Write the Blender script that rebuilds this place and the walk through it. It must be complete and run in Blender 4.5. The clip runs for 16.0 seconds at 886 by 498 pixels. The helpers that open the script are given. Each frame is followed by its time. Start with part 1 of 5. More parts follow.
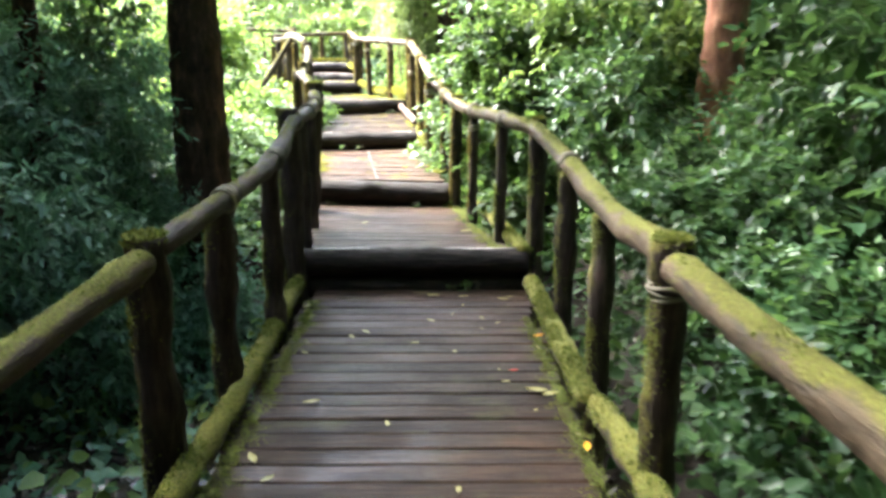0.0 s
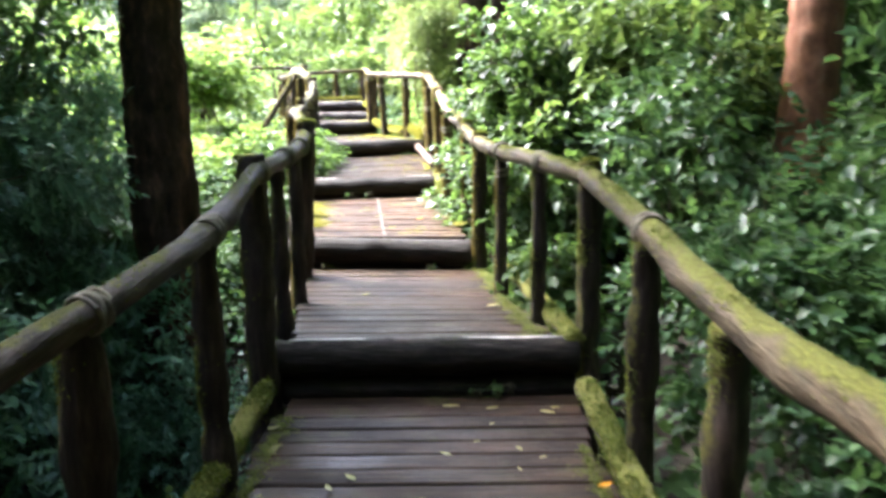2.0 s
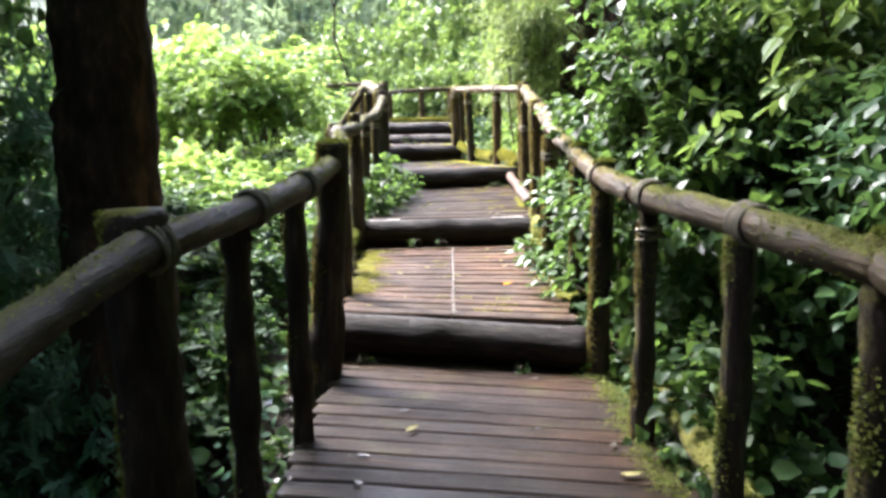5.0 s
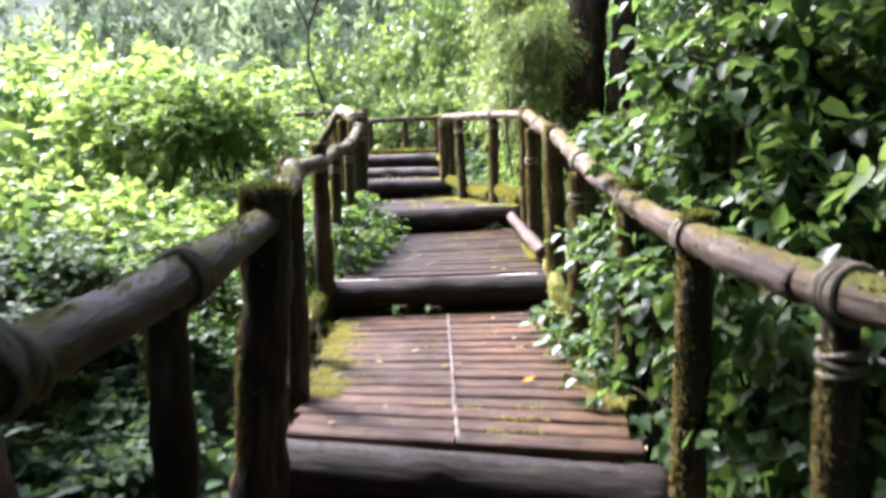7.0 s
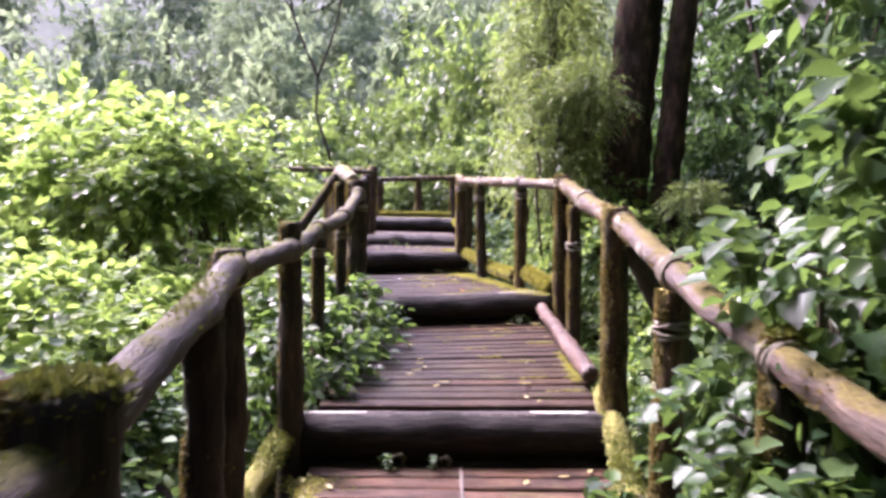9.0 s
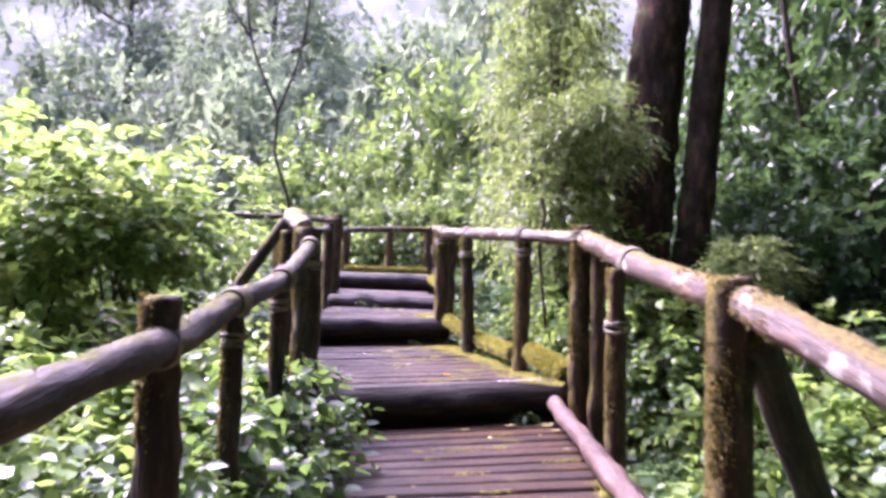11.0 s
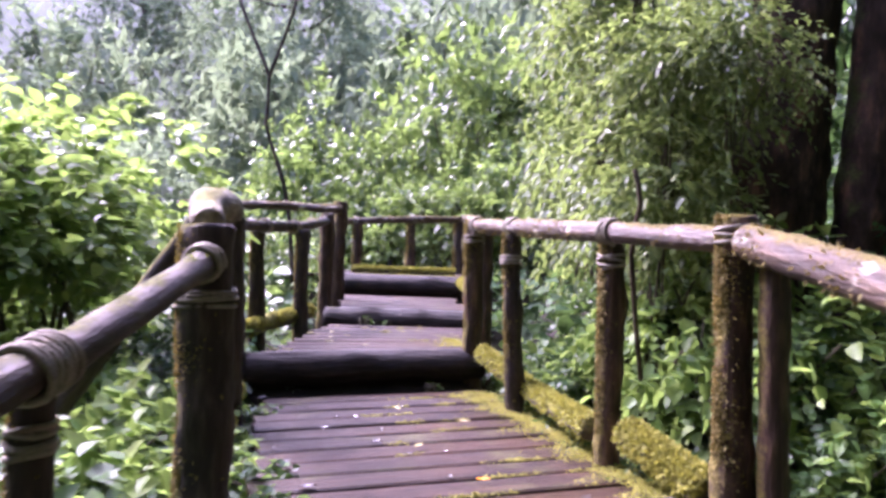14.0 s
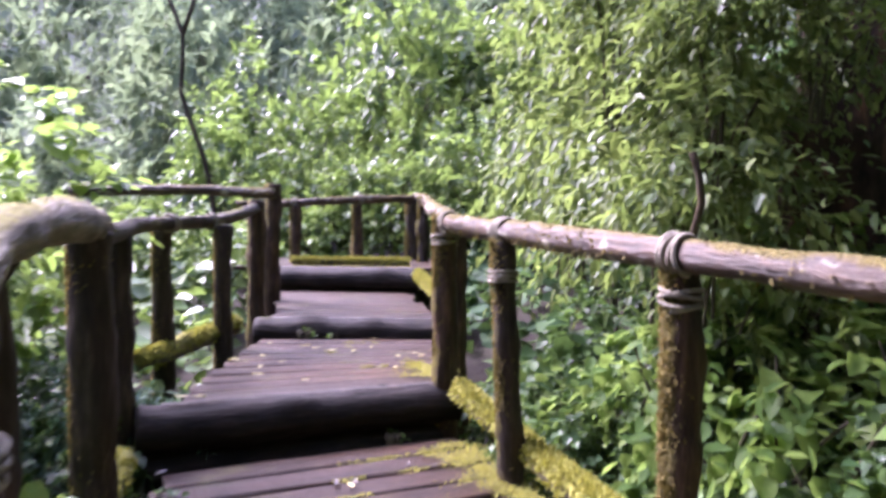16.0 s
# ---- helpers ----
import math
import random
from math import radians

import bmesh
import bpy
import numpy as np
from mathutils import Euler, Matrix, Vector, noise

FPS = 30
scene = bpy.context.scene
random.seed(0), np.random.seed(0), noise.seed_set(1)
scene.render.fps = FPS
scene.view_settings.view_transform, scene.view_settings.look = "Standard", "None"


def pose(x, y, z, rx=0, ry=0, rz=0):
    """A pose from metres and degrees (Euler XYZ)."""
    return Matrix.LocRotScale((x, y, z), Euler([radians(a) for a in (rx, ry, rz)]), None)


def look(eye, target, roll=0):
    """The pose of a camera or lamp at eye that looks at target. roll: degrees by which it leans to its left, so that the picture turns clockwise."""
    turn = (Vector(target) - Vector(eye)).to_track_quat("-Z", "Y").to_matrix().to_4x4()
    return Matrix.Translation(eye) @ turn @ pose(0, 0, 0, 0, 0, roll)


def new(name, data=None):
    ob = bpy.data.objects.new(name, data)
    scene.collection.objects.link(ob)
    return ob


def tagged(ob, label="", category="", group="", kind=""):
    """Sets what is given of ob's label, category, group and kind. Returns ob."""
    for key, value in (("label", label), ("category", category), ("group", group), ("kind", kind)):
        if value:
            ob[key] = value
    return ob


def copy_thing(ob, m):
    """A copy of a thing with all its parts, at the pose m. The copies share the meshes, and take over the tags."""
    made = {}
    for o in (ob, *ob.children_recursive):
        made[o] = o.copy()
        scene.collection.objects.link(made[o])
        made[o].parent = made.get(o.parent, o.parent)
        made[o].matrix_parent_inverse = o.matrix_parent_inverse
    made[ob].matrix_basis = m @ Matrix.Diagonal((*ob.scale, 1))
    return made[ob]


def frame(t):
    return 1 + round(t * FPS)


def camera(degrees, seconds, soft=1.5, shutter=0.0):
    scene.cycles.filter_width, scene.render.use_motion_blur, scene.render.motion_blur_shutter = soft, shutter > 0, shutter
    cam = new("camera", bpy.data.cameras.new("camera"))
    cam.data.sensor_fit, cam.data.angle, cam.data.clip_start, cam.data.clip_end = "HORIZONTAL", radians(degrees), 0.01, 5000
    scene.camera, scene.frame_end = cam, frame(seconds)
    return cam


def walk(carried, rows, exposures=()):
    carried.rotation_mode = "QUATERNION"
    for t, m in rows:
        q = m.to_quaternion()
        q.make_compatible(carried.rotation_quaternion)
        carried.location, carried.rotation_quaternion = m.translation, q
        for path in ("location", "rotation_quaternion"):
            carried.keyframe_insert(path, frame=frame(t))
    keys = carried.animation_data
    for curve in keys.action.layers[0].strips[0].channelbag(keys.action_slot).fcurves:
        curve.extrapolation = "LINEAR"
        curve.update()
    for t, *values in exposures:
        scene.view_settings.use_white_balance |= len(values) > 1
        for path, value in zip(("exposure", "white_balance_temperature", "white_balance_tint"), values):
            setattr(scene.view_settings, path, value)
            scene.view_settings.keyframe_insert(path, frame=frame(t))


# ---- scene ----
cam = camera(61.2, 16.0, soft=3.1, shutter=0.5)
PATH = [
    (0, (0.224, -0.728, 1.506), (0.219, 1.213, 1.025), 0.3),
    (0.5, (0.23, -0.391, 1.489), (0.147, 1.551, 1.016), -0.2),
    (1, (0.244, -0.041, 1.458), (0.264, 1.904, 0.993), 1.4),
    (1.5, (0.221, 0.294, 1.465), (0.391, 2.236, 1.018), -0.4),
    (2, (0.257, 0.633, 1.445), (0.181, 2.594, 1.062), -1.0),
    (2.5, (0.295, 0.973, 1.433), (0.139, 2.935, 1.075), 0.0),
    (3, (0.24, 1.333, 1.402), (0.097, 3.298, 1.055), -0.7),
    (3.5, (0.212, 1.667, 1.378), (0.065, 3.632, 1.032), -0.8),
    (4, (0.242, 2.059, 1.401), (-0.048, 4.019, 1.126), -1.3),
    (4.2, (0.235, 2.205, 1.401), (-0.103, 4.156, 1.116), -0.8),
    (6.3, (-0.02, 3.53, 1.356), (-0.317, 5.48, 1.024), -1.1),
    (6.5, (-0.045, 3.714, 1.368), (-0.357, 5.663, 1.048), -1.3),
    (7, (-0.107, 3.988, 1.403), (-0.39, 5.954, 1.167), -1.3),
    (7.5, (-0.089, 4.35, 1.488), (-0.461, 6.311, 1.364), -1.4),
    (8, (-0.138, 4.574, 1.603), (-0.502, 6.537, 1.48), -0.0),
    (8.2, (-0.174, 4.705, 1.593), (-0.52, 6.673, 1.498), 0.5),
    (10.3, (-0.577, 6.164, 1.54), (-0.809, 8.149, 1.451), 0.0),
    (10.5, (-0.609, 6.293, 1.536), (-0.773, 8.284, 1.442), 0.6),
    (11, (-0.611, 6.669, 1.604), (-0.848, 8.654, 1.656), 1.9),
    (11.5, (-0.627, 6.977, 1.695), (-0.918, 8.955, 1.696), 2.0),
    (12, (-0.691, 7.319, 1.711), (-0.958, 9.301, 1.713), 2.2),
    (12.5, (-0.736, 7.645, 1.694), (-0.915, 9.637, 1.71), 1.2),
    (13, (-0.733, 8.01, 1.729), (-1.059, 9.983, 1.709), 0.3),
    (13.5, (-0.781, 8.352, 1.701), (-1.158, 10.316, 1.717), 0.1),
    (14, (-0.842, 8.664, 1.731), (-1.167, 10.637, 1.749), 1.6),
    (14.5, (-0.875, 8.908, 1.708), (-1.18, 10.882, 1.606), 1.7),
    (15, (-0.912, 9.181, 1.875), (-1.232, 11.152, 1.761), 2.3),
    (15.5, (-1.019, 9.456, 1.871), (-1.313, 11.43, 1.742), 0.9),
    (16, (-1.098, 9.716, 1.911), (-1.274, 11.708, 1.844), 0.4),
]
# Brightness and tint of the clip's camera along the way: seconds, stops, kelvin, tint.
EXPOSURES = [(0, 4.85, 6200, 7), (1.5, 4.75, 6050, 9), (2.6, 4.4, 5950, 13), (3.5, 4.38, 5950, 14), (4.2, 3.88, 6000, 13), (6.8, 3.70, 5750, 17), (7.5, 3.18, 5900, 40), (8.2, 3.18, 5900, 42), (10.3, 3.48, 5700, 53), (12.0, 3.48, 5400, 59), (13.5, 3.28, 5450, 57), (16, 3.18, 5500, 45)]
walk(cam, [(t, look(eye, target, roll)) for t, eye, target, roll in PATH], EXPOSURES)

# ---- light ----
SUN_ELEVATION, SUN_AZIMUTH = 48.0, -60.0      # degrees; azimuth from straight ahead, minus to the walker's left
world = bpy.data.worlds.new("world")
scene.world = world
world.use_nodes = True
sky_node = world.node_tree.nodes.new("ShaderNodeTexSky")
sky_node.sky_type, sky_node.sun_disc = "NISHITA", False
sky_node.sun_elevation, sky_node.sun_rotation = radians(SUN_ELEVATION), radians(SUN_AZIMUTH)
sky_node.air_density, sky_node.dust_density, sky_node.ozone_density = 0.8, 4.0, 1.2
sky_back = world.node_tree.nodes["Background"]
sky_back.inputs["Strength"].default_value = 0.15
world.node_tree.links.new(sky_node.outputs["Color"], sky_back.inputs["Color"])

sun_data = bpy.data.lights.new("sun", "SUN")
sun_data.energy, sun_data.angle, sun_data.color = 1.5, radians(14.0), (1.0, 0.96, 0.90)
sun = new("sun", sun_data)
sa, se = radians(SUN_AZIMUTH), radians(SUN_ELEVATION)
sun_dir = Vector((math.sin(sa) * math.cos(se), math.cos(sa) * math.cos(se), math.sin(se)))
sun.matrix_world = look(sun_dir * 60, (0, 0, 0))


# ---- materials ----
def shader(name):
    """A new node material, with a small helper that adds and links nodes."""
    mat = bpy.data.materials.new(name)
    mat.use_nodes = True
    tree = mat.node_tree
    bsdf = tree.nodes["Principled BSDF"]

    def node(kind, values=None, **settings):
        n = tree.nodes.new(kind)
        for key, value in settings.items():
            setattr(n, key, value)
        for key, value in (values or {}).items():
            if isinstance(value, bpy.types.NodeSocket):
                tree.links.new(value, n.inputs[key])
            else:
                n.inputs[key].default_value = value
        return n

    def link(socket, key):
        tree.links.new(socket, bsdf.inputs[key])

    return mat, tree, bsdf, node, link


def ramp(node, fac, stops):
    """A colour ramp: (position, (r, g, b)) in order."""
    n = node("ShaderNodeValToRGB", {"Fac": fac})
    while len(n.color_ramp.elements) < len(stops):
        n.color_ramp.elements.new(0.5)
    for e, (at, rgb) in zip(n.color_ramp.elements, stops):
        e.position, e.color = at, (*rgb, 1)
    return n.outputs["Color"]


def mixed(node, fac, a, b, kind="MIX"):
    n = node("ShaderNodeMix", {0: fac, 6: a, 7: b}, data_type="RGBA", blend_type=kind)
    return n.outputs[2]


def scaled_coords(node, scale, spin=True):
    """Object coordinates stretched by scale, moved apart from object to object."""
    tc = node("ShaderNodeTexCoord").outputs["Object"]
    rnd = node("ShaderNodeObjectInfo").outputs["Random"]
    off = node("ShaderNodeVectorMath", {0: (17.0, 29.0, 11.0), "Scale": rnd}, operation="SCALE").outputs[0]
    moved = node("ShaderNodeVectorMath", {0: tc, 1: off}, operation="ADD").outputs[0]
    return node("ShaderNodeMapping", {"Vector": moved, "Scale": scale}).outputs[0], rnd


def noise_fac(node, vector, scale, detail=5.0, rough=0.6):
    return node("ShaderNodeTexNoise", {"Vector": vector, "Scale": scale, "Detail": detail, "Roughness": rough}).outputs["Fac"]


def stretch(node, value, lo, hi, a=0.0, b=1.0):
    return node("ShaderNodeMapRange", {"Value": value, 1: lo, 2: hi, 3: a, 4: b}).outputs[0]


def wet_plank(name, dark, mid, light):
    """Reddish brown planks, worn and wet, with the grain along them."""
    mat, tree, bsdf, node, link = shader(name)
    grain_at, rnd = scaled_coords(node, (1.6, 26, 26))
    broad_at, _ = scaled_coords(node, (1, 1, 1))
    grain = noise_fac(node, grain_at, 2.2, 6, 0.65)
    broad = noise_fac(node, broad_at, 2.6, 4)
    colour = ramp(node, grain, [(0.28, dark), (0.5, mid), (0.72, light)])
    worn = ramp(node, broad, [(0.35, (0.62, 0.60, 0.60)), (0.65, (1.15, 1.1, 1.05))])
    colour = mixed(node, 1.0, colour, worn, "MULTIPLY")
    shade = ramp(node, rnd, [(0.0, (0.72, 0.72, 0.74)), (0.5, (1.0, 0.97, 0.95)), (1.0, (1.25, 1.15, 1.08))])
    colour = mixed(node, 1.0, colour, shade, "MULTIPLY")
    algae = stretch(node, noise_fac(node, broad_at, 5.5, 6), 0.56, 0.72, 0, 0.55)
    colour = mixed(node, algae, colour, (0.085, 0.085, 0.028, 1))
    link(colour, "Base Color")
    link(stretch(node, broad, 0.35, 0.66, 0.62, 0.38), "Roughness")
    bump = node("ShaderNodeBump", {"Strength": 0.7, "Distance": 0.008, "Height": grain}).outputs[0]
    link(bump, "Normal")
    bsdf.inputs["Specular IOR Level"].default_value = 0.22
    link(stretch(node, broad, 0.44, 0.66, 0.0, 0.18), "Coat Weight")
    bsdf.inputs["Coat Roughness"].default_value = 0.18
    return mat


def log_bark(name, dark, mid, light, moss=0.5, moss_rgb=(0.16, 0.19, 0.03), rough=0.6, along=9.0, side=0.0, gloss=0.5, lichen=0.0):
    """Weathered log: streaks along it, moss on what faces up and in patches. The log's own length is its z."""
    mat, tree, bsdf, node, link = shader(name)
    streak_at, rnd = scaled_coords(node, (along, along, 1.6))
    fine_at, _ = scaled_coords(node, (1, 1, 1))
    streak = noise_fac(node, streak_at, 3.0, 6, 0.65)
    patch = noise_fac(node, fine_at, 5.0, 5)
    colour = ramp(node, streak, [(0.3, dark), (0.52, mid), (0.75, light)])
    tone = ramp(node, patch, [(0.3, (0.6, 0.6, 0.62)), (0.7, (1.3, 1.25, 1.2))])
    colour = mixed(node, 1.0, colour, tone, "MULTIPLY")
    if lichen:
        spots_at, _ = scaled_coords(node, (1, 1, 0.45))
        crust = stretch(node, noise_fac(node, spots_at, 13.0, 4, 0.55), 0.60, 0.66, 0.0, lichen)
        colour = mixed(node, crust, colour, (0.40, 0.385, 0.31, 1))
    facing = node("ShaderNodeVectorMath", {0: node("ShaderNodeNewGeometry").outputs["Normal"], 1: (-side, -0.25 * side, 0.55)}, operation="DOT_PRODUCT")
    lean = facing.outputs["Value"]
    where = node("ShaderNodeMath", {0: lean, 1: noise_fac(node, fine_at, 7.0, 7, 0.7)}, operation="ADD").outputs[0]
    mossy = stretch(node, where, 1.26 - 0.85 * moss, 1.44 - 0.85 * moss)
    fuzz = noise_fac(node, fine_at, 90.0, 4)
    green = ramp(node, fuzz, [(0.3, tuple(0.45 * c for c in moss_rgb)), (0.7, tuple(1.35 * c for c in moss_rgb))])
    link(mixed(node, mossy, colour, green), "Base Color")
    link(stretch(node, mossy, 0, 1, rough, 0.95), "Roughness")
    height = mixed(node, mossy, streak, fuzz)
    bsdf.inputs["Specular IOR Level"].default_value = gloss
    link(node("ShaderNodeBump", {"Strength": 0.95, "Distance": 0.022, "Height": height}).outputs[0], "Normal")
    return mat


def plain_rough(name, stops, scale, rough=0.85, bump=0.5, distance=0.01):
    """Two-scale mottled surface."""
    mat, tree, bsdf, node, link = shader(name)
    at, rnd = scaled_coords(node, (1, 1, 1))
    big, small = noise_fac(node, at, scale, 5), noise_fac(node, at, scale * 9, 5)
    both = node("ShaderNodeMath", {0: big, 1: small}, operation="ADD").outputs[0]
    half = node("ShaderNodeMath", {0: both, 1: 0.5}, operation="MULTIPLY").outputs[0]
    link(ramp(node, half, stops), "Base Color")
    bsdf.inputs["Roughness"].default_value = rough
    bsdf.inputs["Specular IOR Level"].default_value = 0.25
    link(node("ShaderNodeBump", {"Strength": bump, "Distance": distance, "Height": small}).outputs[0], "Normal")
    return mat


def leaf(name, stops, rough=0.38, through_rgb=(0.30, 0.42, 0.06), through_part=0.35, gloss=0.5):
    """Leaves: a colour from leaf to leaf, glossy above, lit through from behind."""
    mat, tree, bsdf, node, link = shader(name)
    island = node("ShaderNodeNewGeometry").outputs["Random Per Island"]
    at = node("ShaderNodeTexCoord").outputs["Object"]
    patch = noise_fac(node, at, 1.3, 3)
    both = node("ShaderNodeMath", {0: island, 1: patch}, operation="ADD").outputs[0]
    half = node("ShaderNodeMath", {0: both, 1: 0.5}, operation="MULTIPLY").outputs[0]
    colour = ramp(node, half, stops)
    vein = noise_fac(node, at, 60.0, 3)
    colour = mixed(node, 1.0, colour, ramp(node, vein, [(0.3, (0.75, 0.75, 0.75)), (0.7, (1.2, 1.2, 1.2))]), "MULTIPLY")
    link(colour, "Base Color")
    bsdf.inputs["Roughness"].default_value = rough
    bsdf.inputs["Specular IOR Level"].default_value = gloss
    glow = node("ShaderNodeBsdfTranslucent", {"Color": mixed(node, 0.6, colour, (*through_rgb, 1))})
    mix = node("ShaderNodeMixShader", {0: through_part, 1: bsdf.outputs[0], 2: glow.outputs[0]})
    tree.links.new(mix.outputs[0], tree.nodes["Material Output"].inputs["Surface"])
    return mat


PLANK = wet_plank("wet_plank", (0.010, 0.0056, 0.0034), (0.034, 0.0190, 0.0108), (0.092, 0.055, 0.031))
# Lit copy of the wet plank: the third deck's brightness is in the colour.
PLANK_LIT = wet_plank("lit_plank", (0.026, 0.014, 0.0085), (0.076, 0.043, 0.026), (0.182, 0.112, 0.070))
POST = log_bark("mossy_post", (0.014, 0.011, 0.010), (0.040, 0.029, 0.025), (0.105, 0.078, 0.062), 0.47, (0.15, 0.14, 0.028), 0.65, 9.0, 0.42, 0.3)
POST_RED = log_bark("red_brown_post", (0.016, 0.010, 0.007), (0.056, 0.032, 0.021), (0.150, 0.090, 0.058), 0.52, (0.17, 0.142, 0.030), 0.6, 9.0, 0.45, 0.3)
RAIL_MOSSY = log_bark("mossy_rail", (0.026, 0.018, 0.011), (0.072, 0.052, 0.030), (0.14, 0.108, 0.066), 0.58, (0.135, 0.138, 0.030), 0.6, 9.0, 0.0, 0.25)
RAIL_PALE = log_bark("pale_rail", (0.08, 0.070, 0.048), (0.19, 0.170, 0.120), (0.38, 0.35, 0.27), 0.48, (0.20, 0.19, 0.055), 0.7, 9.0, 0.0, 0.25)
RAIL_DARK = log_bark("damp_rail", (0.022, 0.017, 0.014), (0.062, 0.048, 0.038), (0.150, 0.122, 0.098), 0.38, (0.11, 0.112, 0.028), 0.6, 9.0, 0.0, 0.25)
RAIL_RED = log_bark("stripped_rail", (0.020, 0.012, 0.008), (0.066, 0.041, 0.025), (0.180, 0.122, 0.078), 0.50, (0.14, 0.115, 0.030), 0.5, 12.0, 0.0, 0.35, 0.7)
# Darker than wet bark: the deep shadow under the deck edge is in the colour.
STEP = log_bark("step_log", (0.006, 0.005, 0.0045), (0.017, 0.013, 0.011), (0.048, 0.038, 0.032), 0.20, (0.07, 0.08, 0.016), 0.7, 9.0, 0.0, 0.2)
# White that stands for sky reflections on the wet step edges.
EDGE_GLINT = log_bark("edge_glint", (0.35, 0.33, 0.31), (0.55, 0.53, 0.50), (0.72, 0.70, 0.67), 0.0, (0.1, 0.1, 0.02), 0.12)
# Pale tone of the reflection line on the split deck's seam.
SEAM_GLINT = log_bark("seam_glint", (0.05, 0.042, 0.036), (0.15, 0.13, 0.11), (0.30, 0.27, 0.24), 0.0, (0.1, 0.1, 0.02), 0.35)
NOSING = log_bark("worn_wet_top", (0.014, 0.010, 0.009), (0.040, 0.030, 0.026), (0.10, 0.080, 0.064), 0.0, (0.1, 0.1, 0.02), 0.5, 9.0, 0.0, 0.25)
KERB = log_bark("kerb_log", (0.03, 0.024, 0.015), (0.08, 0.065, 0.04), (0.16, 0.135, 0.09), 1.0, (0.20, 0.195, 0.036))
PINK = log_bark("peeled_log", (0.034, 0.019, 0.013), (0.078, 0.046, 0.032), (0.160, 0.105, 0.076), 0.14, (0.16, 0.14, 0.035), 0.5, 9.0, 0.0, 0.35)
ROPE = plain_rough("rope", [(0.3, (0.10, 0.088, 0.066)), (0.7, (0.34, 0.305, 0.24))], 25, 0.9)
MOSS = leaf("moss", [(0.25, (0.175, 0.182, 0.028)), (0.5, (0.25, 0.248, 0.040)), (0.75, (0.33, 0.31, 0.06))], 0.9, (0.43, 0.42, 0.06), 0.25)
MOSS_GREEN = leaf("green_moss", [(0.25, (0.085, 0.100, 0.020)), (0.5, (0.140, 0.158, 0.030)), (0.75, (0.20, 0.22, 0.042))], 0.9, (0.26, 0.30, 0.05), 0.2)
MOSS_RUST = leaf("rusty_moss", [(0.25, (0.085, 0.072, 0.018)), (0.5, (0.130, 0.108, 0.024)), (0.75, (0.190, 0.142, 0.034))], 0.9, (0.34, 0.26, 0.06), 0.2)
SOIL = plain_rough("soil", [(0.35, (0.014, 0.011, 0.010)), (0.5, (0.034, 0.027, 0.021)), (0.68, (0.050, 0.052, 0.026))], 1.6, 0.95, 0.8, 0.03)
BARK = log_bark("tree_bark", (0.022, 0.019, 0.016), (0.060, 0.047, 0.039), (0.125, 0.092, 0.072), 0.30, (0.055, 0.064, 0.018), 0.9, 4.0, 0.0, 0.2)
BARK_RUST = log_bark("rusty_bark", (0.020, 0.015, 0.013), (0.055, 0.037, 0.028), (0.180, 0.095, 0.058), 0.54, (0.085, 0.095, 0.030), 0.95, 5.0, 0.3, 0.12)
BARK_RED = log_bark("red_bark", (0.16, 0.065, 0.035), (0.36, 0.15, 0.085), (0.55, 0.32, 0.22), 0.12, (0.14, 0.15, 0.05), 0.7, 4.0)
STEM = plain_rough("stem", [(0.35, (0.03, 0.028, 0.015)), (0.65, (0.10, 0.085, 0.05))], 12, 0.8)

# Dark green, deepened further: shade of the woods is put into the colour.
LEAF_DEEP = leaf("shade_deep_leaf", [(0.25, (0.016, 0.042, 0.019)), (0.5, (0.032, 0.074, 0.029)), (0.75, (0.066, 0.124, 0.042))], 0.40, (0.20, 0.36, 0.08), 0.26, 0.30)
LEAF_BLUE = leaf("shade_leaf", [(0.25, (0.045, 0.098, 0.068)), (0.5, (0.080, 0.155, 0.104)), (0.75, (0.125, 0.210, 0.132))], 0.45, (0.20, 0.40, 0.15), 0.28, 0.3)
LEAF_MID = leaf("mid_leaf", [(0.25, (0.043, 0.084, 0.030)), (0.5, (0.084, 0.143, 0.044)), (0.75, (0.148, 0.21, 0.062))], 0.42, (0.32, 0.46, 0.09), 0.35, 0.28)
LEAF_GLOSS = leaf("glossy_leaf", [(0.25, (0.036, 0.066, 0.024)), (0.5, (0.080, 0.120, 0.038)), (0.78, (0.175, 0.21, 0.066))], 0.46, (0.34, 0.46, 0.10), 0.38, 0.25)
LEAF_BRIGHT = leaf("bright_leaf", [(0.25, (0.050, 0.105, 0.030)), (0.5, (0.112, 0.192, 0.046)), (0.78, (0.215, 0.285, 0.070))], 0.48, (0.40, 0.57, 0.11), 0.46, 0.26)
# Ivy and low leaves: shade by the rail and bank is in these darker greens.
LEAF_IVY = leaf("ivy_leaf", [(0.25, (0.018, 0.042, 0.017)), (0.5, (0.036, 0.074, 0.026)), (0.78, (0.080, 0.134, 0.040))], 0.42, (0.24, 0.40, 0.07), 0.32, 0.28)
LEAF_LOW = leaf("shade_low_leaf", [(0.25, (0.017, 0.041, 0.019)), (0.5, (0.034, 0.073, 0.029)), (0.75, (0.068, 0.120, 0.041))], 0.55, (0.20, 0.34, 0.07), 0.26, 0.12)
# Haze of the distance is put into these leaves' pale colour.
LEAF_FAR = leaf("haze_leaf", [(0.25, (0.080, 0.114, 0.070)), (0.5, (0.132, 0.170, 0.106)), (0.75, (0.195, 0.230, 0.150))], 0.8, (0.34, 0.45, 0.21), 0.4, 0.2)
